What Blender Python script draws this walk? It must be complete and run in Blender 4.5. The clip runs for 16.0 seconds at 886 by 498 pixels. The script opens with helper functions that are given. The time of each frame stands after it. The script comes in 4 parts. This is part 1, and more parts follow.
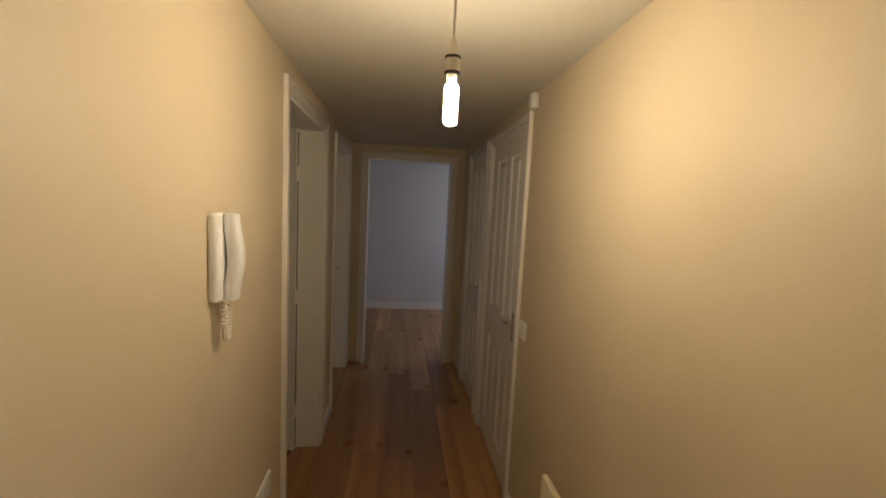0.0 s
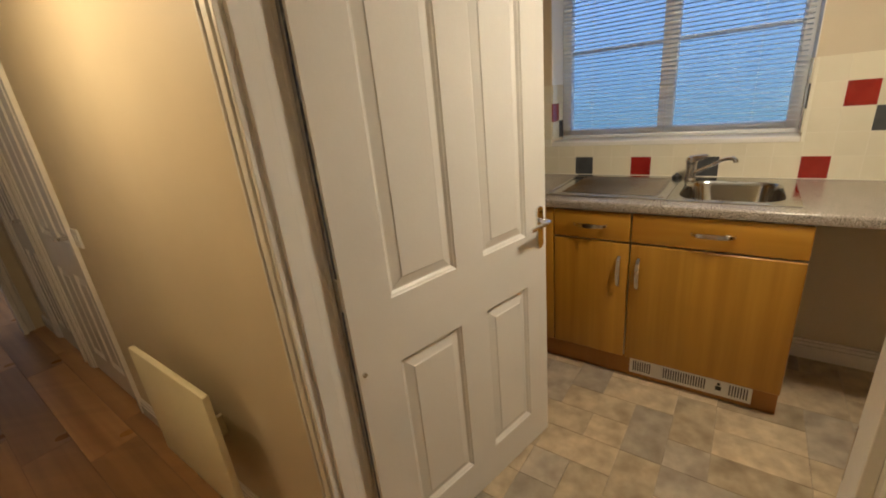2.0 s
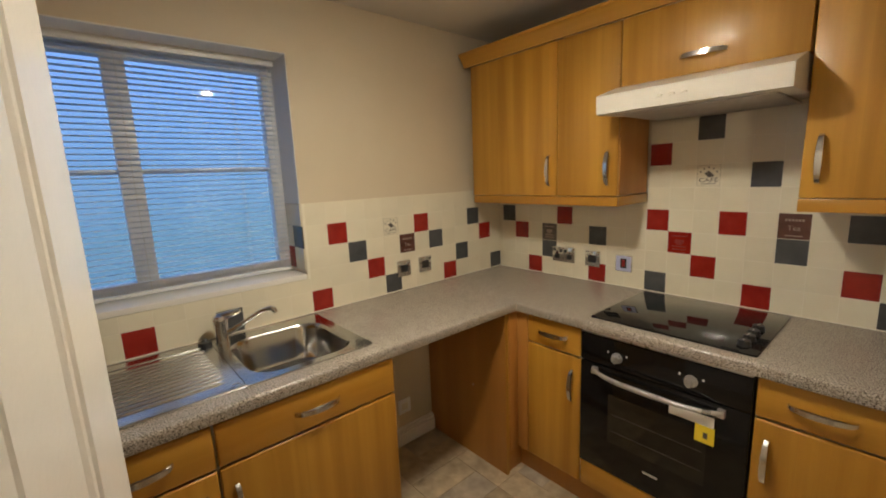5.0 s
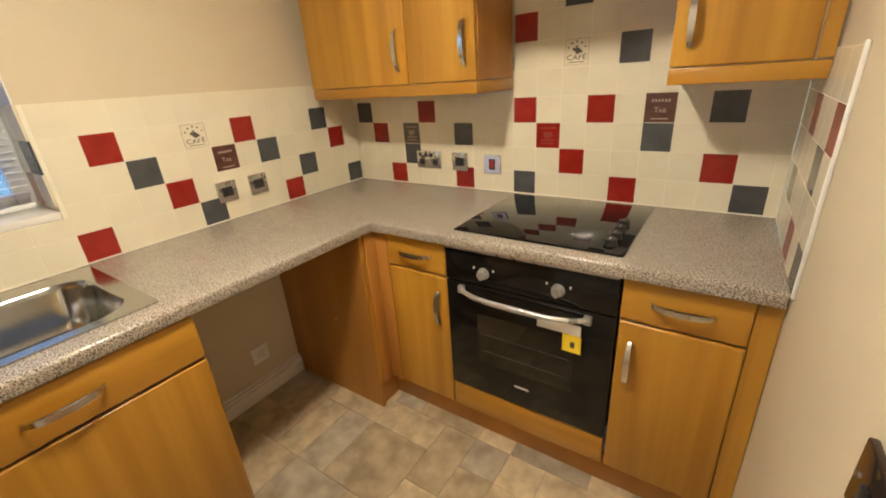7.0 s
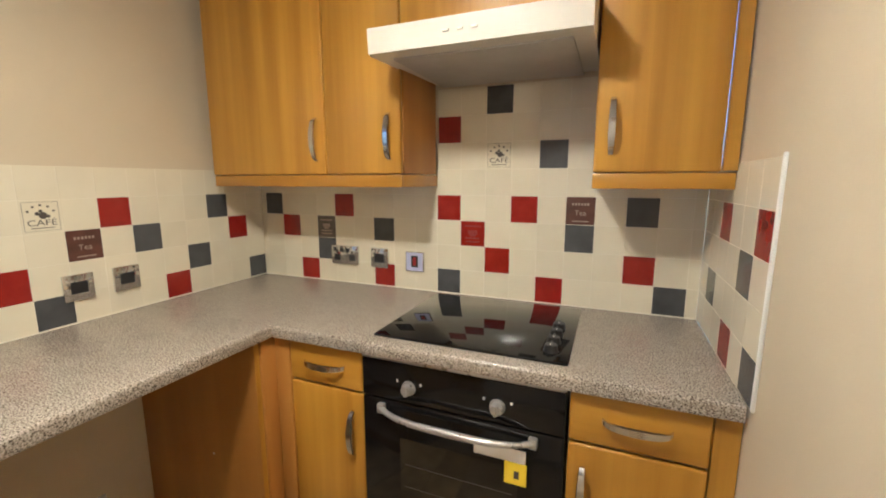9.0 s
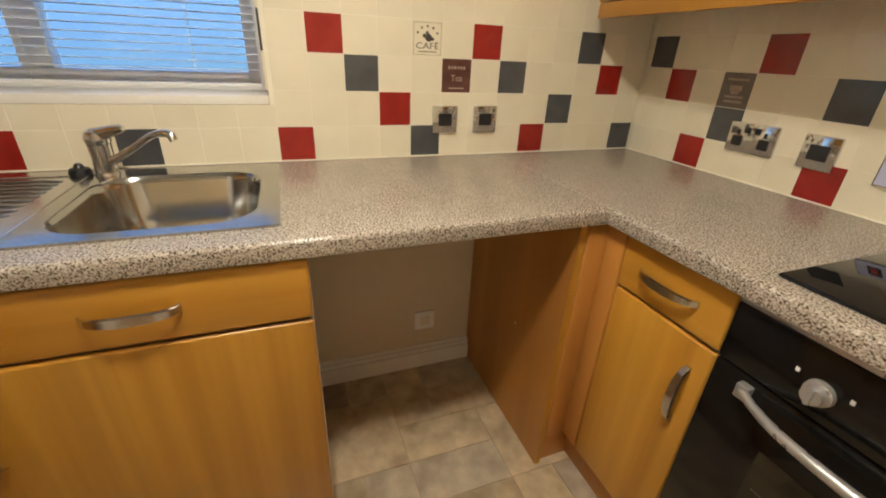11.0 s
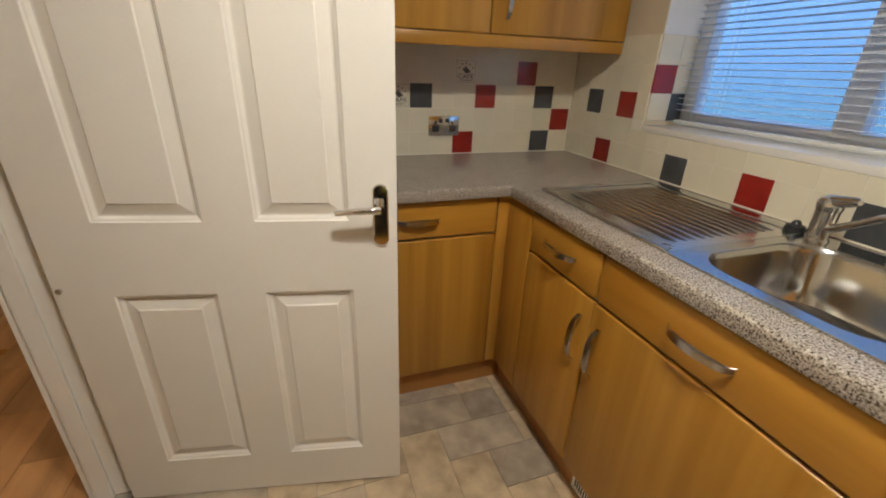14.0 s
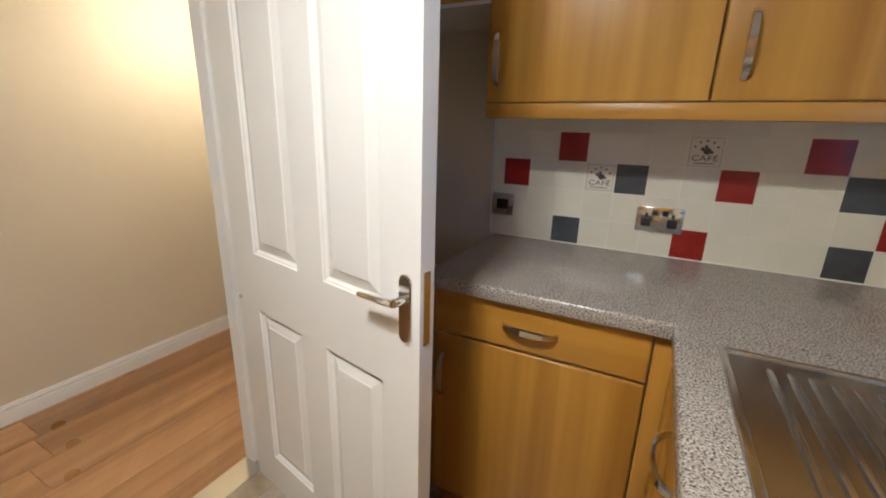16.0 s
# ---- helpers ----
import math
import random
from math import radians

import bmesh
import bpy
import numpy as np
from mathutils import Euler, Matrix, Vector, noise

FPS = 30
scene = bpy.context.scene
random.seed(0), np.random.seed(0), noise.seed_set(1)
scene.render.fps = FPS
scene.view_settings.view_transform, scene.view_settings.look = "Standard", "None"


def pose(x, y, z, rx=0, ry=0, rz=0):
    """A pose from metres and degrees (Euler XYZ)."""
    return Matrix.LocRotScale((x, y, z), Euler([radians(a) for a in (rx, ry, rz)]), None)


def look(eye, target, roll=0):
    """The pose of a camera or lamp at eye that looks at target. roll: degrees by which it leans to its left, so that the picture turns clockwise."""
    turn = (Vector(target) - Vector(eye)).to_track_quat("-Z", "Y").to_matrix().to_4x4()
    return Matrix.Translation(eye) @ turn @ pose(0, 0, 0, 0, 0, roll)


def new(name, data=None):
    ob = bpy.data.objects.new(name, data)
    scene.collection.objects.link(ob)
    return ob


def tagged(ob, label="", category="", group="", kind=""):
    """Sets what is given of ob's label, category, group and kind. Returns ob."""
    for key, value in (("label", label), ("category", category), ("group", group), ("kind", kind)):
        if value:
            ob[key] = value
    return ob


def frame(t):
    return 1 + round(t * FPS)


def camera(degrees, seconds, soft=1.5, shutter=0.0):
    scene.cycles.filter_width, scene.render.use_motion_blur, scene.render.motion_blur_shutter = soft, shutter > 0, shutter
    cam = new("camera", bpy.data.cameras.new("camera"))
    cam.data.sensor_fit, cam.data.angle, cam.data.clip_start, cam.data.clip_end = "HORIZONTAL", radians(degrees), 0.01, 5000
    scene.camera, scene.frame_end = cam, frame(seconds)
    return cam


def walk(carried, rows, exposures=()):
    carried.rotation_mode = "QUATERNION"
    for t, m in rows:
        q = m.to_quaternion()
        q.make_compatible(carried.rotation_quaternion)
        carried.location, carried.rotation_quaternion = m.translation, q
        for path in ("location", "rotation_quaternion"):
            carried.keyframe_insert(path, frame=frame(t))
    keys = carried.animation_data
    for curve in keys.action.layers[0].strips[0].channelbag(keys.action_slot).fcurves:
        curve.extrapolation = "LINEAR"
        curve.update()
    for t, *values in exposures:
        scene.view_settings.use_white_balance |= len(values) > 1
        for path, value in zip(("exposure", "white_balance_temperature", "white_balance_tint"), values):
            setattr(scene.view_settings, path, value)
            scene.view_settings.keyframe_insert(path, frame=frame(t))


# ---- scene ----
cam = camera(94.0, 16.0, soft=1.9)
PATH = [
    (0, (0.028, -0.022, 1.578), (0.249, 1.955, 1.371), 2.8),
    (0.5, (0.074, -0.172, 1.597), (0.737, 1.696, 1.333), 1.1),
    (0.7, (0.086, -0.263, 1.592), (0.904, 1.539, 1.302), 0.7),
    (1, (0.142, -0.391, 1.577), (1.184, 1.288, 1.268), 0.0),
    (1.5, (0.181, -0.481, 1.548), (1.515, 0.948, 1.126), -2.7),
    (2, (0.211, -0.468, 1.408), (1.705, 0.679, 0.735), -5.8),
    (2.5, (0.249, -0.336, 1.346), (1.895, 0.378, 0.462), -6.7),
    (3, (0.331, -0.211, 1.392), (2.146, 0.061, 0.598), -5.3),
    (3.5, (0.512, -0.146, 1.451), (2.425, -0.11, 0.87), -4.7),
    (4, (0.743, -0.126, 1.483), (2.68, -0.308, 1.019), -5.0),
    (4.5, (0.827, -0.049, 1.517), (2.661, -0.766, 1.167), -4.0),
    (5, (0.853, 0.103, 1.528), (2.346, -1.181, 1.181), -2.4),
    (5.2, (0.879, 0.099, 1.519), (2.248, -1.309, 1.138), -1.3),
    (7.3, (0.976, -0.326, 1.42), (1.897, -1.9, 0.599), -3.6),
    (7.5, (1.043, -0.344, 1.425), (1.816, -1.989, 0.59), -3.1),
    (8, (1.08, -0.369, 1.424), (1.663, -2.16, 0.752), -1.1),
    (8.2, (1.055, -0.357, 1.415), (1.651, -2.219, 0.996), 0.7),
    (10.3, (1.2, -0.52, 1.369), (2.543, -1.948, 0.974), 1.7),
    (10.5, (1.269, -0.522, 1.359), (2.744, -1.769, 0.84), 3.1),
    (11, (1.334, -0.679, 1.238), (3.019, -1.332, 0.381), 2.7),
    (11.5, (1.412, -0.842, 1.178), (3.067, -1.099, 0.084), 3.4),
    (12, (1.538, -0.964, 1.208), (3.139, -0.82, 0.018), 2.3),
    (12.5, (1.54, -1.053, 1.205), (3.054, -0.424, 0.06), 0.2),
    (13, (1.518, -1.107, 1.218), (2.938, -0.208, 0.133), -0.4),
    (13.4, (1.435, -1.044, 1.232), (2.713, 0.146, 0.257), 0.4),
    (13.5, (1.453, -1.012, 1.229), (2.62, 0.312, 0.288), -0.1),
    (14, (1.38, -0.854, 1.287), (1.991, 0.873, 0.484), 2.1),
    (14.5, (1.502, -0.789, 1.284), (1.367, 1.054, 0.519), 3.1),
    (15, (1.675, -0.642, 1.321), (1.231, 1.168, 0.595), 3.6),
    (15.5, (1.902, -0.582, 1.312), (1.215, 1.166, 0.626), 2.6),
    (16, (1.998, -0.581, 1.32), (1.125, 1.131, 0.768), 1.6),
]
EXPOSURES = [(0.0, 1.02, 6050, 10), (0.5, 1.18, 5950, 10), (1.0, 1.22, 5500, 10), (1.5, 1.2, 6500, 10), (2.0, 1.42, 6600, 10), (3.0, 1.52, 6500, 10), (3.5, 1.35, 6500, 10), (4.0, 1.3, 6400, 10), (4.5, 1.3, 6400, 10), (5.2, 1.35, 6200, 10), (7.5, 2.1, 6600, 10), (8.2, 2.1, 6000, 10), (10.5, 1.82, 5600, 10), (11.0, 1.92, 6200, 10), (11.5, 2.02, 6700, 10), (12.5, 2.12, 6500, 10), (13.5, 1.98, 6200, 10), (14.0, 1.7, 5800, 10), (14.5, 2.0, 5300, 10), (16.0, 2.2, 5100, 10)]
walk(cam, [(t, look(eye, target, roll)) for t, eye, target, roll in PATH], EXPOSURES)

# ---- world, sun, lamps ----
world = bpy.data.worlds.new("dusk_sky")
scene.world = world
world.use_nodes = True
wn = world.node_tree
sky = wn.nodes.new("ShaderNodeTexSky")
sky.sky_type = "NISHITA"
sky.sun_disc = False
sky.sun_elevation = radians(20)
sky.sun_rotation = radians(250)
sky.ozone_density = 4.0
dusk = wn.nodes.new("ShaderNodeMix")
dusk.data_type, dusk.blend_type = "RGBA", "MULTIPLY"
dusk.inputs["Factor"].default_value = 1.0
dusk.inputs["B"].default_value = (1.05, 1.25, 1.5, 1)
wn.links.new(sky.outputs[0], dusk.inputs["A"])
wn.links.new(dusk.outputs["Result"], wn.nodes["Background"].inputs[0])
wn.nodes["Background"].inputs[1].default_value = 0.15

sun_data = bpy.data.lights.new("sun", "SUN")
sun_data.energy, sun_data.angle, sun_data.color = 0.5, radians(15), (1.0, 0.9, 0.8)
sun = new("sun", sun_data)
sun.matrix_world = look((-20, 8, 6), (0, 0, 0))

LAMP_WARM, LAMP_KITCHEN = (1.0, 0.78, 0.48), (1.0, 0.89, 0.69)
KITCHEN_LAMP, CORRIDOR_LAMP = 300.0, 192.0
room_window = bpy.data.lights.new("far_room_daylight", "AREA")
room_window.shape, room_window.size, room_window.size_y, room_window.energy, room_window.color = "RECTANGLE", 0.95, 1.15, 4.6, (0.98, 0.94, 0.93)
new("far_room_daylight", room_window).matrix_world = look((2.19, 5.2, 1.5), (0, 5.2, 1.3))


# ---- helpers ----
WHERE = {}


def thing(name, m=None, label="", category="", group="", kind=""):
    ob = new(name)
    m = Matrix.Identity(4) if m is None else m
    ob.matrix_basis = m
    ob.empty_display_size = 0.1
    WHERE[ob] = m
    return tagged(ob, label, category, group, kind)


def meshed(name, bm, material, smooth=True):
    me = bpy.data.meshes.new(name)
    bmesh.ops.recalc_face_normals(bm, faces=bm.faces)
    bm.to_mesh(me)
    bm.free()
    for mt in (material if isinstance(material, (list, tuple)) else [material]):
        me.materials.append(mt)
    if smooth:
        me.shade_smooth()
        me.set_sharp_from_angle(angle=radians(35))
    return me


def part(name, bm, material, parent, label="", local=False, smooth=True):
    ob = new(name, meshed(name, bm, material, smooth))
    ob.parent = parent
    if not local:
        ob.matrix_parent_inverse = WHERE.get(parent, Matrix.Identity(4)).inverted()
    WHERE[ob] = WHERE.get(parent, Matrix.Identity(4)) if local else Matrix.Identity(4)
    return tagged(ob, label)


def solo(name, bm, material, label="", category="", group="", kind=""):
    ob = new(name, meshed(name, bm, material))
    WHERE[ob] = Matrix.Identity(4)
    return tagged(ob, label, category, group, kind)


def box(bm, x0, x1, y0, y1, z0, z1, bevel=0.0, seg=2):
    if x1 < x0: x0, x1 = x1, x0
    if y1 < y0: y0, y1 = y1, y0
    if z1 < z0: z0, z1 = z1, z0
    tmp = bmesh.new()
    bmesh.ops.create_cube(tmp, size=1.0, matrix=Matrix.Translation(((x0 + x1) / 2, (y0 + y1) / 2, (z0 + z1) / 2)) @ Matrix.Diagonal((x1 - x0, y1 - y0, z1 - z0, 1)))
    if bevel:
        bmesh.ops.bevel(tmp, geom=tmp.edges[:], offset=bevel, segments=seg, profile=0.5, affect="EDGES")
    me = bpy.data.meshes.new("tmp")
    tmp.to_mesh(me)
    tmp.free()
    bm.from_mesh(me)
    bpy.data.meshes.remove(me)
    return bm


def boxed(*a, **k):
    return box(bmesh.new(), *a, **k)


def moved(bm, m):
    bmesh.ops.transform(bm, matrix=m, verts=bm.verts)
    return bm


def cyl(bm, base, top, r0, r1=None, seg=20):
    r1 = r0 if r1 is None else r1
    a, b = Vector(base), Vector(top)
    q = (b - a).to_track_quat("Z", "Y").to_matrix().to_4x4()
    bmesh.ops.create_cone(bm, cap_ends=True, segments=seg, radius1=r0, radius2=r1, depth=(b - a).length, matrix=Matrix.Translation((a + b) / 2) @ q)
    return bm


def tube(bm, pts, radii, seg=12):
    """A round bar along points, one radius a point."""
    pts = [Vector(p) for p in pts]
    rings = []
    for i, p in enumerate(pts):
        d = (pts[min(i + 1, len(pts) - 1)] - pts[max(i - 1, 0)]).normalized()
        side = d.cross(Vector((0, 0, 1)))
        side = side.normalized() if side.length > 0.05 else d.cross(Vector((1, 0, 0))).normalized()
        up = side.cross(d)
        r = radii[i] if isinstance(radii, (list, tuple)) else radii
        rings.append([bm.verts.new(p + r * (math.cos(2 * math.pi * k / seg) * side + math.sin(2 * math.pi * k / seg) * up)) for k in range(seg)])
    for a, b in zip(rings, rings[1:]):
        for k in range(seg):
            bm.faces.new((a[k], a[(k + 1) % seg], b[(k + 1) % seg], b[k]))
    bm.faces.new(rings[0][::-1])
    bm.faces.new(rings[-1])
    return bm


def rounded(x0, x1, y0, y1, r, n=6):
    """Corners of a rounded rectangle, anticlockwise from the right top."""
    out = []
    for cx, cy, a0 in ((x1 - r, y1 - r, 0), (x0 + r, y1 - r, 90), (x0 + r, y0 + r, 180), (x1 - r, y0 + r, 270)):
        for i in range(n + 1):
            a = radians(a0 + 90 * i / n)
            out.append((cx + r * math.cos(a), cy + r * math.sin(a)))
    return out


def loft(bm, loops, cap=True):
    rings = [[bm.verts.new(p) for p in loop] for loop in loops]
    n = len(rings[0])
    for a, b in zip(rings, rings[1:]):
        for k in range(n):
            bm.faces.new((a[k], a[(k + 1) % n], b[(k + 1) % n], b[k]))
    if cap:
        bm.faces.new(rings[-1])
    return rings


# ---- materials ----
def material(name, a, b=None, rough=0.5, metal=0.0, scale=6.0, stretch=(1, 1, 1), bump=0.0, bump_scale=60.0, vary=0.0, coat=0.0, speck=None, rough_vary=0.1, detail=4.0, strips=0.0):
    mt = bpy.data.materials.new(name)
    mt.use_nodes = True
    nt = mt.node_tree
    nodes, links = nt.nodes, nt.links
    sh = nodes["Principled BSDF"]
    sh.inputs["Roughness"].default_value, sh.inputs["Metallic"].default_value = rough, metal
    sh.inputs["Coat Weight"].default_value, sh.inputs["Coat Roughness"].default_value = coat, 0.08
    co = nodes.new("ShaderNodeTexCoord")
    info = nodes.new("ShaderNodeObjectInfo")
    shift = nodes.new("ShaderNodeVectorMath")
    shift.operation = "SCALE"
    shift.inputs[0].default_value = (37.0, 19.0, 53.0)
    links.new(info.outputs["Random"], shift.inputs["Scale"])
    add = nodes.new("ShaderNodeVectorMath")
    links.new(co.outputs["Object"], add.inputs[0])
    links.new(shift.outputs[0], add.inputs[1])
    mp = nodes.new("ShaderNodeMapping")
    mp.inputs["Scale"].default_value = stretch
    links.new(add.outputs[0], mp.inputs[0])
    big = nodes.new("ShaderNodeTexNoise")
    big.inputs["Scale"].default_value, big.inputs["Detail"].default_value = scale, detail
    links.new(mp.outputs[0], big.inputs["Vector"])
    ramp = nodes.new("ShaderNodeValToRGB")
    ramp.color_ramp.elements[0].position, ramp.color_ramp.elements[1].position = 0.3, 0.7
    ramp.color_ramp.elements[0].color = (*a, 1)
    ramp.color_ramp.elements[1].color = (*(b or a), 1)
    links.new(big.outputs["Fac"], ramp.inputs[0])
    out = ramp.outputs[0]
    if speck:
        vo = nodes.new("ShaderNodeTexNoise")
        vo.inputs["Scale"].default_value, vo.inputs["Detail"].default_value = speck[0], 2.0
        links.new(co.outputs["Object"], vo.inputs["Vector"])
        r2 = nodes.new("ShaderNodeValToRGB")
        r2.color_ramp.interpolation = "LINEAR"
        els = r2.color_ramp.elements
        els[0].position, els[0].color = speck[1][0][0], (*speck[1][0][1], 1)
        els[1].position, els[1].color = speck[1][-1][0], (*speck[1][-1][1], 1)
        for pos, colour in speck[1][1:-1]:
            e = els.new(pos)
            e.color = (*colour, 1)
        links.new(vo.outputs["Fac"], r2.inputs[0])
        mix = nodes.new("ShaderNodeMix")
        mix.data_type, mix.blend_type = "RGBA", "MULTIPLY"
        mix.inputs["Factor"].default_value = 1.0
        links.new(out, mix.inputs["A"])
        links.new(r2.outputs[0], mix.inputs["B"])
        out = mix.outputs["Result"]
    if strips:
        # glued staves of slightly different tone
        sp = nodes.new("ShaderNodeSeparateXYZ")
        links.new(add.outputs[0], sp.inputs[0])
        chain = sp.outputs["X"]
        for op, val in (("ADD", sp.outputs["Y"]), ("MULTIPLY", strips), ("FLOOR", None)):
            mth = nodes.new("ShaderNodeMath")
            mth.operation = op
            links.new(chain, mth.inputs[0])
            if op == "ADD":
                links.new(val, mth.inputs[1])
            elif val:
                mth.inputs[1].default_value = val
            chain = mth.outputs[0]
        wh = nodes.new("ShaderNodeTexWhiteNoise")
        wh.noise_dimensions = "1D"
        links.new(chain, wh.inputs["W"])
        sr = nodes.new("ShaderNodeMapRange")
        sr.inputs["To Min"].default_value, sr.inputs["To Max"].default_value = 0.94, 1.05
        links.new(wh.outputs["Value"], sr.inputs["Value"])
        sv = nodes.new("ShaderNodeHueSaturation")
        links.new(sr.outputs[0], sv.inputs["Value"])
        links.new(out, sv.inputs["Color"])
        out = sv.outputs[0]
    if vary:
        hsv = nodes.new("ShaderNodeHueSaturation")
        mr = nodes.new("ShaderNodeMapRange")
        mr.inputs["To Min"].default_value, mr.inputs["To Max"].default_value = 1 - vary, 1 + vary
        links.new(info.outputs["Random"], mr.inputs["Value"])
        links.new(mr.outputs[0], hsv.inputs["Value"])
        links.new(out, hsv.inputs["Color"])
        out = hsv.outputs[0]
    links.new(out, sh.inputs["Base Color"])
    if rough_vary:
        rr = nodes.new("ShaderNodeMapRange")
        rr.inputs["To Min"].default_value, rr.inputs["To Max"].default_value = max(rough - rough_vary, 0.02), min(rough + rough_vary, 1)
        fine = nodes.new("ShaderNodeTexNoise")
        fine.inputs["Scale"].default_value = scale * 2.3
        links.new(co.outputs["Object"], fine.inputs["Vector"])
        links.new(fine.outputs["Fac"], rr.inputs["Value"])
        links.new(rr.outputs[0], sh.inputs["Roughness"])
    if bump:
        bn = nodes.new("ShaderNodeTexNoise")
        bn.inputs["Scale"].default_value, bn.inputs["Detail"].default_value = bump_scale, 3.0
        links.new(mp.outputs[0], bn.inputs["Vector"])
        bp = nodes.new("ShaderNodeBump")
        bp.inputs["Strength"].default_value, bp.inputs["Distance"].default_value = bump, 0.004
        links.new(bn.outputs["Fac"], bp.inputs["Height"])
        links.new(bp.outputs[0], sh.inputs["Normal"])
    return mt


def glowing(name, colour, strength):
    mt = bpy.data.materials.new(name)
    mt.use_nodes = True
    sh = mt.node_tree.nodes["Principled BSDF"]
    sh.inputs["Base Color"].default_value = (*colour, 1)
    sh.inputs["Emission Color"].default_value = (*colour, 1)
    sh.inputs["Emission Strength"].default_value = strength
    return mt


def glassy(name, colour=(1, 1, 1), rough=0.0):
    mt = bpy.data.materials.new(name)
    mt.use_nodes = True
    sh = mt.node_tree.nodes["Principled BSDF"]
    sh.inputs["Base Color"].default_value = (*colour, 1)
    sh.inputs["Transmission Weight"].default_value = 1.0
    sh.inputs["Roughness"].default_value = rough
    sh.inputs["IOR"].default_value = 1.45
    return mt


WALL = material("magnolia_paint", (0.60, 0.512, 0.372), (0.64, 0.547, 0.40), 0.55, scale=2.5, bump=0.12, bump_scale=180)
FAR_WALL = material("pale_grey_paint", (0.62, 0.60, 0.60), (0.66, 0.64, 0.63), 0.6, scale=2.5, bump=0.1, bump_scale=180)
CEIL = material("ceiling_paint", (0.62, 0.59, 0.53), (0.66, 0.63, 0.57), 0.7, scale=2.0, bump=0.15, bump_scale=150)
GLOSS = material("white_gloss_paint", (0.78, 0.75, 0.70), (0.82, 0.79, 0.74), 0.22, scale=3.0, bump=0.05, bump_scale=90, rough_vary=0.06)
UPVC = material("white_plastic", (0.78, 0.78, 0.77), (0.82, 0.82, 0.81), 0.35, scale=4.0)
OFFWHITE = material("cream_plastic", (0.72, 0.68, 0.58), (0.76, 0.72, 0.62), 0.35, scale=5.0)
HEATER = material("cream_enamel", (0.74, 0.68, 0.48), (0.78, 0.72, 0.52), 0.4, scale=5.0)
WOOD_V = material("beech_foil_upright", (0.355, 0.158, 0.015), (0.525, 0.272, 0.036), 0.36, scale=1.9, stretch=(8, 8, 0.34), bump=0.05, bump_scale=50, vary=0.07, coat=0.08, detail=5, strips=10.5)
WOOD_H = material("beech_foil_level", (0.38, 0.172, 0.017), (0.50, 0.255, 0.032), 0.36, scale=1.6, stretch=(0.5, 0.5, 9), bump=0.05, bump_scale=50, vary=0.06, coat=0.12, detail=5)
WOOD_DK = material("beech_panel", (0.36, 0.15, 0.030), (0.47, 0.215, 0.045), 0.42, scale=1.6, stretch=(5, 5, 0.4), bump=0.05, bump_scale=60, vary=0.05, detail=5)
CARCASS = material("white_melamine", (0.66, 0.62, 0.56), (0.70, 0.66, 0.60), 0.5, scale=4.0)
STEEL = material("brushed_steel", (0.60, 0.60, 0.59), (0.66, 0.66, 0.65), 0.22, 1.0, scale=3.0, rough_vary=0.04)
BOWL = material("polished_bowl_steel", (0.46, 0.46, 0.45), (0.52, 0.52, 0.50), 0.15, 1.0, scale=5.0, rough_vary=0.05)
CHROME = material("chrome", (0.80, 0.80, 0.80), (0.84, 0.84, 0.84), 0.08, 1.0, scale=6.0, rough_vary=0.03)
NICKEL = material("satin_nickel", (0.62, 0.60, 0.57), (0.68, 0.66, 0.62), 0.20, 1.0, scale=4.0, rough_vary=0.03)
PLATE = material("steel_socket_plate", (0.60, 0.60, 0.60), (0.66, 0.66, 0.66), 0.10, 1.0, scale=20.0, rough_vary=0.04)
BLACK_NICKEL = material("dark_mirror_nickel", (0.05, 0.035, 0.03), (0.07, 0.05, 0.04), 0.12, 0.6, scale=10.0, rough_vary=0.03)
BLACK = material("black_plastic", (0.012, 0.012, 0.014), (0.018, 0.018, 0.02), 0.35, scale=10.0)
SEAL = material("smoke_seal", (0.06, 0.075, 0.125), (0.08, 0.095, 0.15), 0.25, scale=10.0)
BLACK_GLASS = material("black_glass", (0.008, 0.008, 0.009), (0.011, 0.011, 0.012), 0.04, scale=6.0, rough_vary=0.02)
OVEN_GLASS = material("oven_door_glass", (0.009, 0.007, 0.005), (0.013, 0.010, 0.007), 0.06, scale=5.0, rough_vary=0.02)
OVEN_BLACK = material("oven_black_enamel", (0.006, 0.006, 0.006), (0.009, 0.008, 0.008), 0.10, scale=6.0, rough_vary=0.02)
OVEN_BLACK.node_tree.nodes["Principled BSDF"].inputs["Specular IOR Level"].default_value = 0.3
SILVER = material("silver_plastic", (0.40, 0.39, 0.38), (0.46, 0.45, 0.44), 0.3, 0.6, scale=12.0)
YELLOW = material("yellow_paper", (0.85, 0.62, 0.02), (0.88, 0.66, 0.04), 0.6, scale=9.0)
PAPER = material("white_paper", (0.75, 0.73, 0.70), (0.79, 0.77, 0.74), 0.7, scale=9.0)
RED_GLOW = material("red_rocker", (0.30, 0.012, 0.015), (0.36, 0.016, 0.02), 0.3, scale=9.0)
BLUE_FILM = material("blue_film", (0.46, 0.48, 0.70), (0.54, 0.55, 0.74), 0.2, scale=9.0)
HOOD = material("cream_white_enamel", (0.60, 0.56, 0.49), (0.65, 0.61, 0.54), 0.35, scale=5.0)
FILTER_DK = material("dim_wire", (0.06, 0.055, 0.05), (0.08, 0.07, 0.065), 0.5, scale=9.0)
FILTER = material("grey_filter", (0.42, 0.40, 0.37), (0.48, 0.46, 0.43), 0.5, scale=9.0, bump=0.3, bump_scale=300)
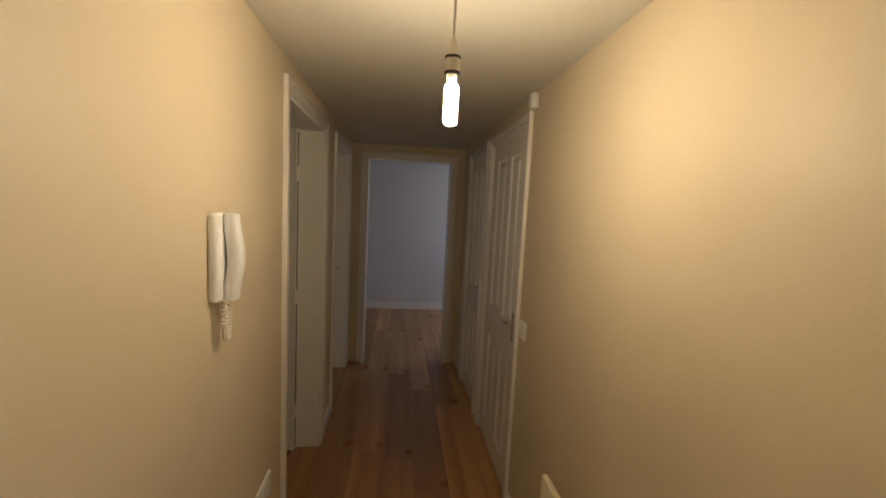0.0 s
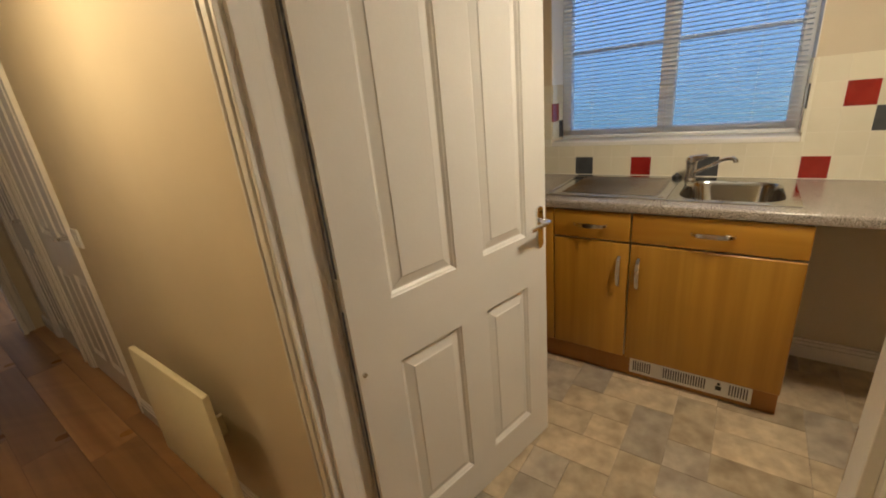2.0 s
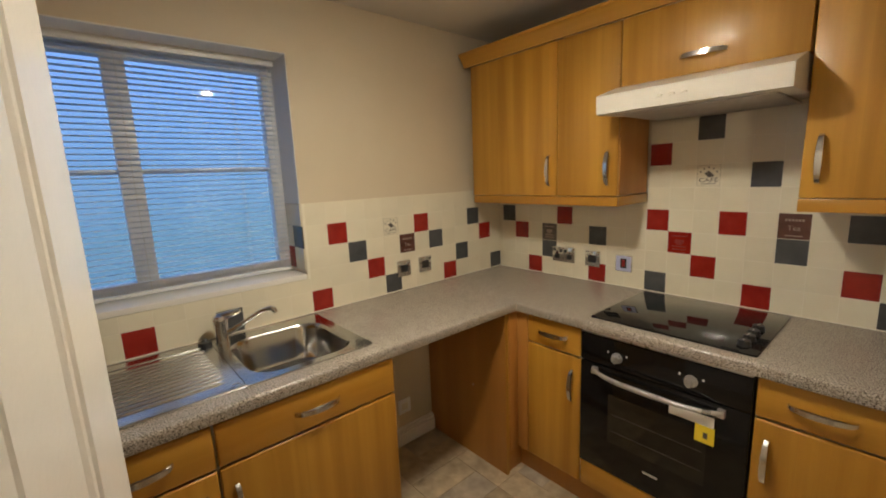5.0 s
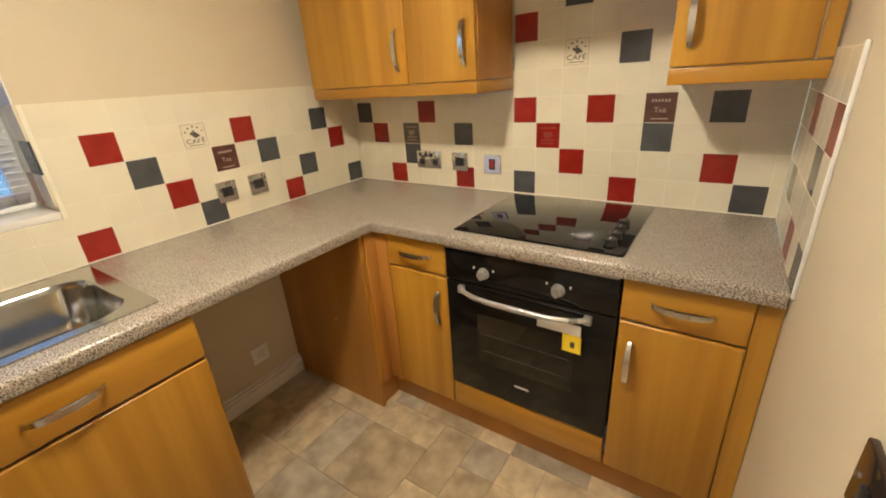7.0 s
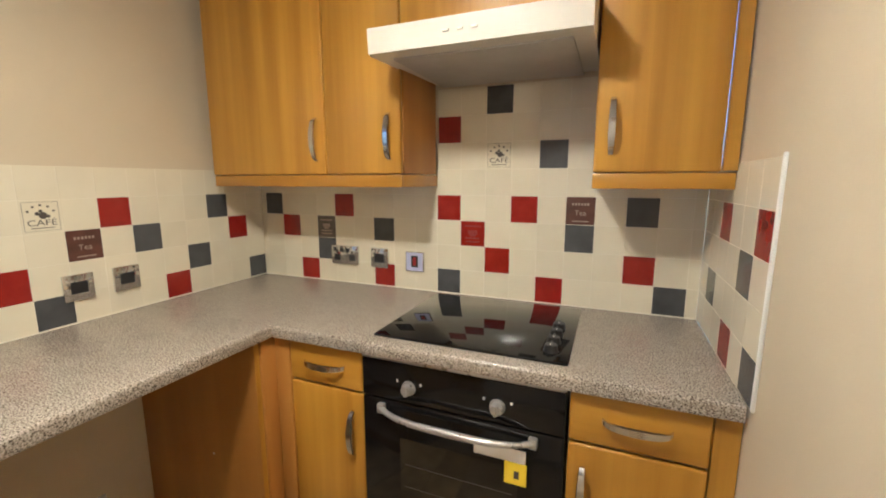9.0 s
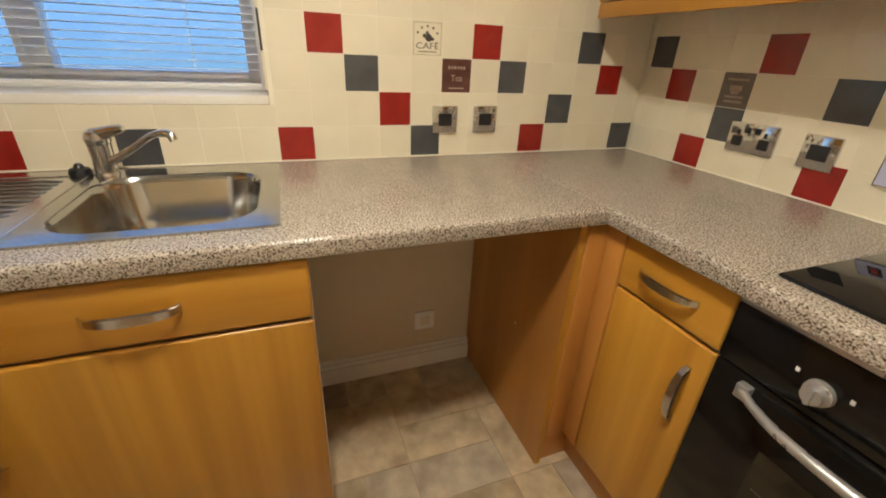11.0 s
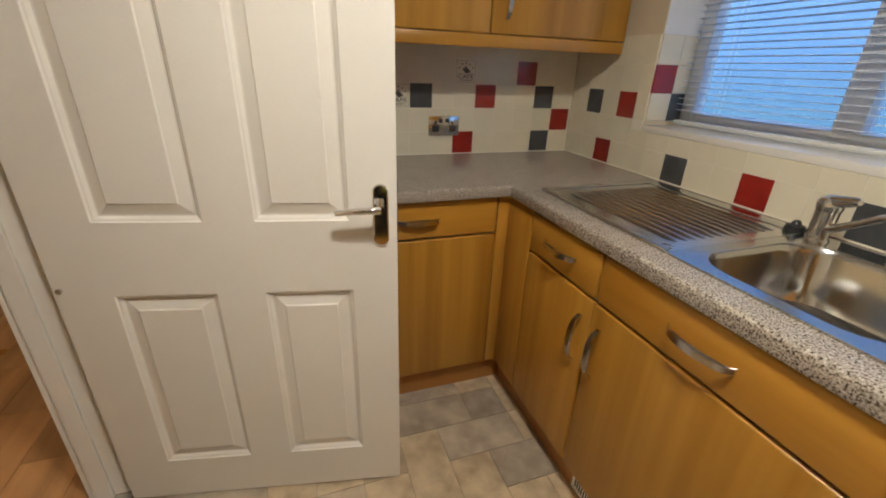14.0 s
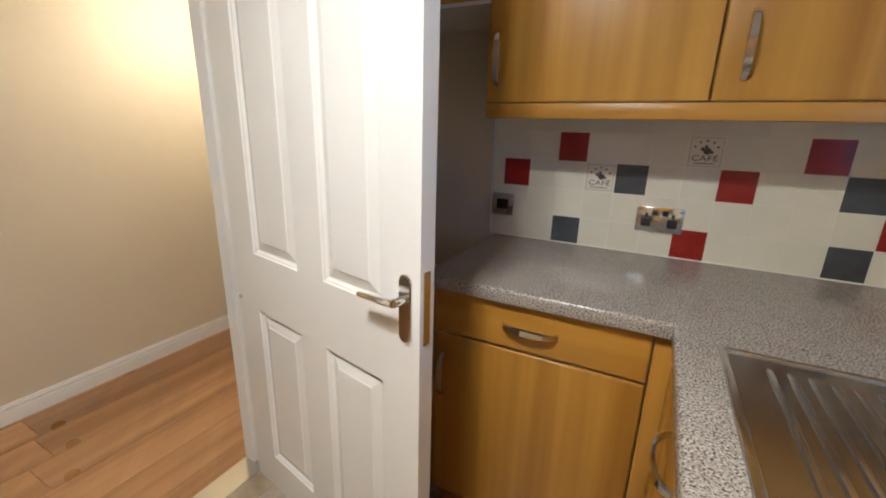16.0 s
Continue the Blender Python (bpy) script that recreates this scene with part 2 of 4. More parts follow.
TILE_CREAM = material("cream_tile", (0.74, 0.68, 0.53), (0.78, 0.72, 0.57), 0.16, scale=9.0, bump=0.10, bump_scale=14, vary=0.02, rough_vary=0.05)
TILE_RED = material("red_tile", (0.25, 0.014, 0.010), (0.33, 0.022, 0.015), 0.16, scale=14.0, bump=0.10, bump_scale=14, vary=0.08, rough_vary=0.05)
TILE_DARK = material("slate_grey_tile", (0.060, 0.062, 0.066), (0.085, 0.088, 0.092), 0.18, scale=14.0, bump=0.10, bump_scale=14, vary=0.08, rough_vary=0.05)
TILE_BROWN = material("brown_tile", (0.085, 0.035, 0.026), (0.13, 0.055, 0.04), 0.2, scale=22.0, bump=0.10, bump_scale=14)
TILE_GREY = material("taupe_tile", (0.12, 0.10, 0.085), (0.18, 0.15, 0.13), 0.2, scale=22.0, bump=0.10, bump_scale=14)
INK = material("dark_print", (0.06, 0.05, 0.045), (0.09, 0.075, 0.065), 0.35, scale=60.0)
INK_PALE = material("pale_print", (0.30, 0.21, 0.17), (0.38, 0.28, 0.23), 0.35, scale=60.0)
INK_RED = material("deep_red_print", (0.20, 0.012, 0.010), (0.26, 0.018, 0.014), 0.3, scale=60.0)
GROUT = material("grout", (0.78, 0.73, 0.60), (0.82, 0.77, 0.64), 0.8, scale=30.0)
LAMINATE = material("speckled_laminate", (0.340, 0.308, 0.270), (0.390, 0.352, 0.310), 0.20, scale=25.0, bump=0.03, bump_scale=300, rough_vary=0.05,
                    speck=(262.0, [(0.34, (0.13, 0.11, 0.095)), (0.42, (0.58, 0.52, 0.46)), (0.47, (0.92, 0.88, 0.84)), (0.55, (1.03, 1.0, 0.97)), (0.66, (1.52, 1.48, 1.44))]))
VINYL = material("stone_vinyl", (0.40, 0.305, 0.195), (0.62, 0.50, 0.335), 0.34, scale=15.0, bump=0.12, bump_scale=40, vary=0.22, detail=7,
                 speck=(6.5, [(0.30, (0.70, 0.68, 0.66)), (0.50, (0.98, 0.98, 0.98)), (0.74, (1.12, 1.08, 1.02))]))
VINYL_GREY = material("grey_stone_vinyl", (0.32, 0.262, 0.196), (0.48, 0.405, 0.31), 0.34, scale=15.0, bump=0.12, bump_scale=40, vary=0.18, detail=7,
                      speck=(6.5, [(0.30, (0.70, 0.68, 0.66)), (0.50, (0.98, 0.98, 0.98)), (0.74, (1.12, 1.08, 1.02))]))
VINYL_JOINT = material("vinyl_joint", (0.30, 0.235, 0.16), (0.36, 0.29, 0.20), 0.5, scale=20.0)
PLANK = material("oak_laminate", (0.28, 0.135, 0.050), (0.52, 0.285, 0.120), 0.30, scale=1.1, stretch=(10, 0.4, 1), bump=0.05, bump_scale=30, vary=0.22, detail=4, strips=15.6)
PLANK_JOINT = material("plank_joint", (0.16, 0.07, 0.03), (0.19, 0.08, 0.035), 0.7, scale=20.0)
GRASS = material("grass", (0.20, 0.29, 0.20), (0.27, 0.37, 0.26), 0.9, scale=0.6)
SLAT = material("blind_slat", (0.66, 0.70, 0.75), (0.71, 0.75, 0.80), 0.4, scale=6.0)
CORD = material("white_cord", (0.7, 0.68, 0.62), (0.74, 0.72, 0.66), 0.7, scale=30.0)
BULB = glowing("lit_bulb", LAMP_WARM, CORRIDOR_LAMP)
OPAL = glowing("lit_kitchen_bulb", LAMP_KITCHEN, KITCHEN_LAMP)
PANE = glassy("window_glass")

# ---- plan ----
E, N, S, W, WC = 2.706, 1.026, -2.009, 0.765, 0.66     # kitchen wall faces; WC: the corridor's side of the west wall
CL = -0.43                                             # corridor's far side
ZC, ZK = 2.13, 2.33                                    # ceilings of corridor and kitchen
Z0, P = 0.9125, 0.1035                                 # worktop height, tile pitch
DOOR_Y0, DOOR_Y1, HEAD = -0.632, 0.342, 2.01           # kitchen doorway


# ---- structure ----
def wall(name, pieces, mt, label, thick_bevel=0.0):
    bm = bmesh.new()
    for p in pieces:
        box(bm, *p, bevel=thick_bevel)
    return solo(name, bm, mt, label, "wall", kind="structure")


bm = boxed(W - 0.05, E + 0.1, S - 0.1, N + 0.1, -0.12, -0.004)
floor_k = solo("floor_kitchen", bm, VINYL_JOINT, "beige stone-patterned vinyl kitchen floor", "floor", kind="structure")
bm = boxed(CL - 1.2, W - 0.052, -1.7, 6.14, -0.12, -0.004)
floor_c = solo("floor_corridor", bm, PLANK_JOINT, "brown oak laminate corridor floor", "floor", kind="structure")
solo("ceiling_kitchen", boxed(W - 0.05, E + 0.1, S - 0.1, N + 0.1, ZK, ZK + 0.1), CEIL, "plain white painted kitchen ceiling", "ceiling", kind="structure")
solo("ceiling_corridor", boxed(CL - 0.1, WC + 0.05, -1.7, 4.01, ZC, ZC + 0.1), CEIL, "plain white painted corridor ceiling", "ceiling", kind="structure")
solo("ceiling_far_room", boxed(-1.8, 2.2, 4.01, 6.24, 2.33, 2.43), CEIL, "white ceiling of the room beyond", "ceiling", kind="structure")

WIN_Y0, WIN_Y1, WIN_Z0, WIN_Z1 = -0.645, 0.525, 1.10, 2.075
wall_e = wall("wall_east", [(E, E + 0.26, S - 0.2, WIN_Y0, 0, ZK), (E, E + 0.26, WIN_Y1, N + 0.2, 0, ZK), (E, E + 0.26, WIN_Y0, WIN_Y1, 0, WIN_Z0), (E, E + 0.26, WIN_Y0, WIN_Y1, WIN_Z1, ZK)], WALL, "magnolia painted outer wall with a window")
wall_n = wall("wall_north", [(W, E, N, N + 0.12, 0, ZK)], WALL, "magnolia painted kitchen end wall")
wall_s = wall("wall_south", [(W, E, S - 0.12, S, 0, ZK)], WALL, "magnolia painted kitchen wall behind the oven")
D2A, D2B, D3A, D3B = 2.02, 2.81, 2.99, 3.60
wall_w = wall("wall_west", [(WC, W, -1.7, DOOR_Y0 - 0.0, 0, ZK), (WC, W, DOOR_Y0, DOOR_Y1, HEAD, ZK), (WC, W, DOOR_Y1, D2A, 0, ZK), (WC, W, D2A, D2B, HEAD, ZK), (WC, W, D2B, D3A, 0, ZK), (WC, W, D3A, D3B, HEAD, ZK), (WC, W, D3B, 4.01, 0, ZK)], WALL, "magnolia painted wall between corridor and kitchen")
D1A, D1B, D4A, D4B = 1.73, 2.58, 3.02, 3.88
wall_l = wall("wall_corridor", [(CL - 0.16, CL, -1.7, D1A, 0, ZK), (CL - 0.16, CL, D1A, D1B, HEAD, ZK), (CL - 0.16, CL, D1B, D4A, 0, ZK), (CL - 0.16, CL, D4A, D4B, HEAD, ZK), (CL - 0.16, CL, D4B, 4.01, 0, ZK)], WALL, "magnolia painted long corridor wall")
EX0, EX1 = -0.29, 0.54
wall_end = wall("wall_corridor_end", [(CL, EX0, 4.01, 4.11, 0, ZK), (EX1, WC, 4.01, 4.11, 0, ZK), (EX0, EX1, 4.01, 4.11, HEAD, ZK)], WALL, "magnolia wall round the end doorway")
wall("wall_corridor_start", [(CL - 0.16, W, -1.8, -1.7, 0, ZK)], WALL, "magnolia painted wall closing the corridor")
wall("wall_far_room", [(-1.9, 2.3, 6.14, 6.24, 0, 2.4), (-1.9, -1.8, 4.11, 6.14, 0, 2.4), (2.2, 2.3, 4.11, 4.7, 0, 2.4), (2.2, 2.3, 5.7, 6.14, 0, 2.4), (2.2, 2.3, 4.7, 5.7, 0, 0.9), (2.2, 2.3, 4.7, 5.7, 2.1, 2.4), (-1.8, CL - 0.16, 4.01, 4.11, 0, 2.4), (W, 2.2, 4.01, 4.11, 0, 2.4)], FAR_WALL, "pale grey painted walls of the room beyond")
wall("wall_side_room", [(CL - 1.3, CL - 1.2, 1.2, 3.6, 0, ZK), (CL - 1.2, CL - 0.16, 1.1, 1.2, 0, ZK), (CL - 1.2, CL - 0.16, 3.6, 3.7, 0, ZK), (CL - 1.2, CL - 0.16, 1.2, 3.6, ZK - 0.05, ZK)], FAR_WALL, "unlit walls of a side room")
wall("wall_closet", [(W, W + 0.06, D2A - 0.1, D3B + 0.1, 0, ZK)], FAR_WALL, "back of the corridor cupboards")
solo("floor_far_room", boxed(-1.8, CL - 1.21, 4.11, 6.14, -0.12, -0.004), PLANK, "brown laminate floor of the room beyond", "floor", kind="structure")
solo("floor_far_side", boxed(WC + 0.06, 2.2, 4.11, 6.14, -0.12, -0.004), PLANK, "brown laminate floor of the room beyond", "floor", kind="structure")
solo("ground", boxed(-900, 900, -900, 900, -0.6, -0.5), GRASS, "dim green lawn outside the window", "ground", kind="structure")


# Made-up glowing sheet outside the window; its emission stands in for dusk light.
BACKDROP_GLOW = glowing("glowing_backdrop", (0.055, 0.115, 0.150), 1.0)
gn = BACKDROP_GLOW.node_tree
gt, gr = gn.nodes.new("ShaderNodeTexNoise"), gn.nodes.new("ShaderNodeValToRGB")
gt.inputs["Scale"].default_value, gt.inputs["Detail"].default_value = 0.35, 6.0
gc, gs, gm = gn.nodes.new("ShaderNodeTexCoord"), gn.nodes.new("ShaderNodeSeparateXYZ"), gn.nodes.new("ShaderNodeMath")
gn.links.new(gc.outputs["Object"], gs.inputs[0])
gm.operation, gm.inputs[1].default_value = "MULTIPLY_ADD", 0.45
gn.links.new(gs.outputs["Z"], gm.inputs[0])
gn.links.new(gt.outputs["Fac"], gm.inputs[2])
# emission turns from dim to brighter blue with height, imitating dusk light
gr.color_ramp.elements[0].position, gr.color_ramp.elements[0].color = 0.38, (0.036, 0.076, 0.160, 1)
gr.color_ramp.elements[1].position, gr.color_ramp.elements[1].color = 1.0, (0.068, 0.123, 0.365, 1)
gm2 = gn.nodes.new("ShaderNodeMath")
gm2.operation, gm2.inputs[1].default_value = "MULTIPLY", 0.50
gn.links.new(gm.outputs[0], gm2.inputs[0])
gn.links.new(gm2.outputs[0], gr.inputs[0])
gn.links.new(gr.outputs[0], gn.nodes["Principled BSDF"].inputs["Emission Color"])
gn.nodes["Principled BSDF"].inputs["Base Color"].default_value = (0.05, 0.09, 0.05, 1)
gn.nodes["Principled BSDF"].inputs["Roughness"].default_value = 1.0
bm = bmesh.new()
top_rng = random.Random(3)
top_line = [(9.0, -9 + 0.5 * i, 4.35 + 0.09 * top_rng.random() + 0.05 * math.sin(i * 0.7)) for i in range(38)]
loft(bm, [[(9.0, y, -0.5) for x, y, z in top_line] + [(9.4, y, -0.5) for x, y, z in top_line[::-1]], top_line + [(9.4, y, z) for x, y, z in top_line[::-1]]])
solo("backdrop", bm, BACKDROP_GLOW, "glowing blue backdrop standing in for the dusk outside the blind", "backdrop", kind="structure")


# ---- trims ----
def architrave(name, axis, face, sign, a, b, top, w=0.058, t=0.016):
    """Moulded casing round an opening from a to b, on a wall face whose outward side is sign."""
    bm = bmesh.new()
    for w0, w1, tt in ((0.0, w * 0.22, t * 0.75), (w * 0.22, w * 0.30, t * 0.5), (w * 0.30, w * 0.74, t), (w * 0.74, w * 0.82, t * 0.7), (w * 0.82, w, t * 1.2)):
        for p in ((a - w1, a - w0, 0, top + w1), (b + w0, b + w1, 0, top + w1), (a - w0, b + w0, top + w0, top + w1)):
            f0, f1 = face, face + sign * tt
            if axis == "x":
                box(bm, f0, f1, p[0], p[1], p[2], p[3], 0.0015, 1)
            else:
                box(bm, p[0], p[1], f0, f1, p[2], p[3], 0.0015, 1)
    return solo(name, bm, GLOSS, "white gloss moulded door casing", "door trim", kind="structure")


def skirting(name, axis, face, sign, a, b, h=0.095, t=0.016):
    bm = bmesh.new()
    for h0, h1, tt in ((0.0, h * 0.70, t), (h * 0.70, h * 0.75, t * 0.7), (h * 0.75, h * 0.90, t * 0.85), (h * 0.90, h, t * 0.5)):
        if axis == "x":
            box(bm, face, face + sign * tt, a, b, h0, h1, 0.002, 1)
        else:
            box(bm, a, b, face, face + sign * tt, h0, h1, 0.002, 1)
    return solo(name, bm, GLOSS, "white gloss skirting board", "baseboard", kind="structure")


def lining(name, axis, f0, f1, a, b, top, t=0.028, stop=None):
    """Door frame inside an opening."""
    bm = bmesh.new()
    for p in ((a, a + t, 0, top), (b - t, b, 0, top), (a + t, b - t, top - t, top)):
        if axis == "x":
            box(bm, f0, f1, p[0], p[1], p[2], p[3], 0.002, 1)
        else:
            box(bm, p[0], p[1], f0, f1, p[2], p[3], 0.002, 1)
    if stop:
        for p in ((a + t, a + t + 0.012, 0, top - t), (b - t - 0.012, b - t, 0, top - t), (a + t, b - t, top - t - 0.012, top - t)):
            box(bm, stop[0], stop[1], p[0], p[1], p[2], p[3], 0.001, 1)
    return solo(name, bm, GLOSS, "white gloss door frame", "door frame", kind="structure")


J0, J1 = WC - 0.003, W + 0.003
lining("door_frame_1", "x", J0, J1, DOOR_Y0 - 0.001, DOOR_Y1 + 0.001, HEAD, stop=(WC + 0.01, WC + 0.055))
architrave("trim_1", "x", WC, -1, DOOR_Y0 + 0.018, DOOR_Y1 - 0.030, HEAD - 0.012, 0.047)
architrave("trim_2", "x", W, 1, DOOR_Y0 + 0.018, DOOR_Y1 - 0.030, HEAD - 0.012, 0.047)
for i, (a, b) in enumerate(((D2A, D2B), (D3A, D3B))):
    lining("door_frame_%d" % (i + 2), "x", J0, J1, a, b, HEAD)
    architrave("trim_%d" % (i + 3), "x", WC, -1, a + 0.012, b - 0.012, HEAD - 0.012)
for i, (a, b) in enumerate(((D1A, D1B), (D4A, D4B))):
    lining("door_frame_%d" % (i + 4), "x", CL - 0.163, CL + 0.003, a, b, HEAD)
    architrave("trim_%d" % (i + 5), "x", CL, 1, a + 0.012, b - 0.012, HEAD - 0.012)
lining("door_frame_6", "y", 3.947, 4.113, EX0, EX1, HEAD)
architrave("trim_7", "y", 4.01, -1, EX0 + 0.012, EX1 - 0.012, HEAD - 0.012)
skirting("baseboard_1", "x", W, 1, DOOR_Y1 + 0.042, N)
skirting("baseboard_2", "y", N, -1, W + 0.017, 1.46)
skirting("baseboard_3", "x", E, -1, -1.34, -0.70, 0.10, 0.034)
skirting("baseboard_4", "x", WC, -1, DOOR_Y1 + 0.042, D2A - 0.06)
skirting("baseboard_5", "x", WC, -1, D3B + 0.06, 4.01)
skirting("baseboard_6", "x", CL, 1, -1.7, D1A - 0.06)
skirting("baseboard_7", "x", CL, 1, D1B + 0.06, D4A - 0.06)
skirting("baseboard_8", "y", 6.14, -1, -1.8, 2.2, 0.11)
skirting("baseboard_9", "x", WC, -1, -1.7, DOOR_Y0 - 0.042)
skirting("baseboard_10", "x", W, 1, -1.33, DOOR_Y0 - 0.042)
bm = boxed(WC - 0.002, W + 0.002, DOOR_Y0 + 0.03, DOOR_Y1 - 0.03, -0.003, 0.004, 0.002, 1)
solo("threshold_strip", bm, NICKEL, "metal threshold strip between laminate and vinyl", "threshold", kind="structure")


# ---- doors ----
def panel_face(bm, u0, u1, v0, v1, y, out):
    """A fielded panel in one face of a door; out is -1 or +1, the way that the face looks along y."""
    loops = []
    for inset, depth in ((0, 0), (0.003, 0.004), (0.007, 0.006), (0.013, 0.0125), (0.017, 0.0125), (0.043, 0.0045), (0.046, 0.0015)):
        loops.append([(u0 + inset, y - out * depth, v0 + inset), (u1 - inset, y - out * depth, v0 + inset), (u1 - inset, y - out * depth, v1 - inset), (u0 + inset, y - out * depth, v1 - inset)])
    loft(bm, loops)


DW, DH, DT = 0.838, 1.980, 0.044
US = (0.133, 0.376, 0.495, 0.720)
VS = (0.150, 0.730, 0.925, 1.878)


def door_leaf(name, m, label, w=DW, handle_z=0.945, levers=True, kind="structure"):
    ob = thing(name, m, label, "door", kind=kind)
    k = w / DW
    us = [u * k for u in US]
    bm = bmesh.new()
    for a, b in ((0, us[0]), (us[1], us[2]), (us[3], w)):
        box(bm, a, b, 0, DT, 0, DH)
    for a, b in ((us[0], us[1]), (us[2], us[3])):
        for c, d in ((0, VS[0]), (VS[1], VS[2]), (VS[3], DH)):
            box(bm, a, b, 0, DT, c, d)
        for c, d in ((VS[0], VS[1]), (VS[2], VS[3])):
            panel_face(bm, a, b, c, d, 0.0, -1)
            panel_face(bm, a, b, c, d, DT, 1)
    part("leaf", bm, GLOSS, ob, local=True, smooth=False)
    if levers:
        for y, o in ((0.0, -1), (DT, 1)):
            u = w - 0.040
            bm = bmesh.new()
            loft(bm, [[(px, y + o * d, pz) for px, pz in rounded(u - 0.019 + i, u + 0.019 - i, handle_z - 0.085 + i, handle_z + 0.075 - i, 0.0188 - i)] for i, d in ((0.0, 0.0), (0.0, 0.005), (0.003, 0.0075))])
            cyl(bm, (u, y, handle_z + 0.02), (u, y + o * 0.04, handle_z + 0.02), 0.010)
            plate = part("lever_handle", bm, CHROME, ob, "polished chrome lever on a backplate", local=True)
            bm = tube(bmesh.new(), [(u, y + o * 0.042, handle_z + 0.02), (u - 0.02, y + o * 0.047, handle_z + 0.021), (u - 0.06, y + o * 0.046, handle_z + 0.019), (u - 0.105, y + o * 0.043, handle_z + 0.014)], [0.009, 0.0095, 0.0085, 0.007])
            part("lever", bm, CHROME, plate, local=True)
    return ob


def hinges(ob, x, y, zs):
    for z in zs:
        bm = cyl(bmesh.new(), (x, y, z - 0.04), (x, y, z + 0.04), 0.006, seg=10)
        box(bm, x, x + 0.002, y, y - 0.03, z - 0.04, z + 0.04)
        part("hinge", bm, NICKEL, ob, "steel butt hinge", local=True)


OPEN = 11.7
kitchen_door = door_leaf("door_1", pose(0.775, 0.28, 0.006, 0, 0, -OPEN), "white gloss four-panel door standing open into the kitchen")
hinges(kitchen_door, -0.004, DT, (0.25, 0.98, 1.72))
bm = cyl(bmesh.new(), (0.016, -0.006, 0.75), (0.016, 0.0, 0.75), 0.007, seg=12)
part("door_stop_pin", bm, NICKEL, kitchen_door, "small brass pin in the door face", local=True)
bm = boxed(DW, DW + 0.002, 0.010, 0.030, 0.86, 1.03)
part("latch_plate", bm, NICKEL, kitchen_door, "steel latch plate on the door edge", local=True)
door_leaf("door_2", pose(WC + 0.006, D2B - 0.03, 0.006, 0, 0, -90), "closed white four-panel corridor door with chrome lever", D2B - D2A - 0.06)
door_leaf("door_3", pose(WC + 0.006, D3A + 0.03 + 0.52, 0.006, 0, 0, -90), "closed narrow white panelled cupboard door", 0.52)
side_door = door_leaf("door_4", pose(CL - 0.135, D1B - 0.033, 0.006, 0, 0, 168), "white panelled door standing open into a dark room", 0.72)
door_leaf("door_5", pose(CL - 0.11, D4A + 0.03, 0.006, 0, 0, 90), "closed white panelled corridor door", D4B - D4A - 0.06)

for leaf in (kitchen_door, side_door):
    for z0, z1 in ((0.02, 0.205), (0.295, 0.935), (1.025, 1.675), (1.765, 1.96)):
        part("smoke_seal", boxed(-0.0012, 0.0005, 0.0140, 0.0255, z0, z1), SEAL, leaf, "dark blue-grey smoke seal in the door edge", local=True)

# strike plate in the doorway's jamb
bm = boxed(0.724, 0.752, DOOR_Y0 + 0.027, DOOR_Y0 + 0.031, 0.950, 1.030, 0.001, 1)
strike = solo("strike_plate", bm, NICKEL, "steel strike plate set in the white door jamb", "strike plate")
part("latch_hole", boxed(0.724, 0.738, DOOR_Y0 + 0.030, DOOR_Y0 + 0.032, 0.962, 0.974), BLACK, strike)
part("latch_hole", boxed(0.724, 0.738, DOOR_Y0 + 0.030, DOOR_Y0 + 0.032, 0.984, 1.012), BLACK, strike)


# ---- lamps ----
def pendant(m, drop, bulb_mat, label):
    """Cord from the ceiling, holder and tubular bulb; the origin is the bulb's centre."""
    ob = thing("pendant_lamp", m, label, "lamp")
    bm = tube(bmesh.new(), [(0, 0, 0.13), (0, 0, drop)], 0.003, 8)
    part("cord", bm, CORD, ob, local=True)
    part("ceiling_rose", cyl(bmesh.new(), (0, 0, drop - 0.025), (0, 0, drop), 0.035, 0.045), UPVC, ob, local=True)
    bm = cyl(bmesh.new(), (0, 0, 0.068), (0, 0, 0.112), 0.017)
    cyl(bm, (0, 0, 0.112), (0, 0, 0.145), 0.015, 0.006)
    part("lamp_holder", bm, OFFWHITE, ob, local=True)
    for z in (0.068, 0.102):
        part("holder_ring", cyl(bmesh.new(), (0, 0, z), (0, 0, z + 0.006), 0.0185), BLACK, ob, "dark ring", local=True)
    part("bulb_neck", cyl(bmesh.new(), (0, 0, 0.050), (0, 0, 0.070), 0.010, 0.0125, 16), OFFWHITE, ob, "pale bulb cap", local=True)
    bm = bmesh.new()
    loft(bm, [[(r * math.cos(a), r * math.sin(a), z) for a in [2 * math.pi * k / 14 for k in range(14)]] for r, z in ((0.008, 0.050), (0.0155, 0.042), (0.0155, -0.034), (0.0135, -0.041), (0.007, -0.0445))])
    part("bulb", bm, bulb_mat, ob, "glowing tubular bulb", local=True)
    return ob


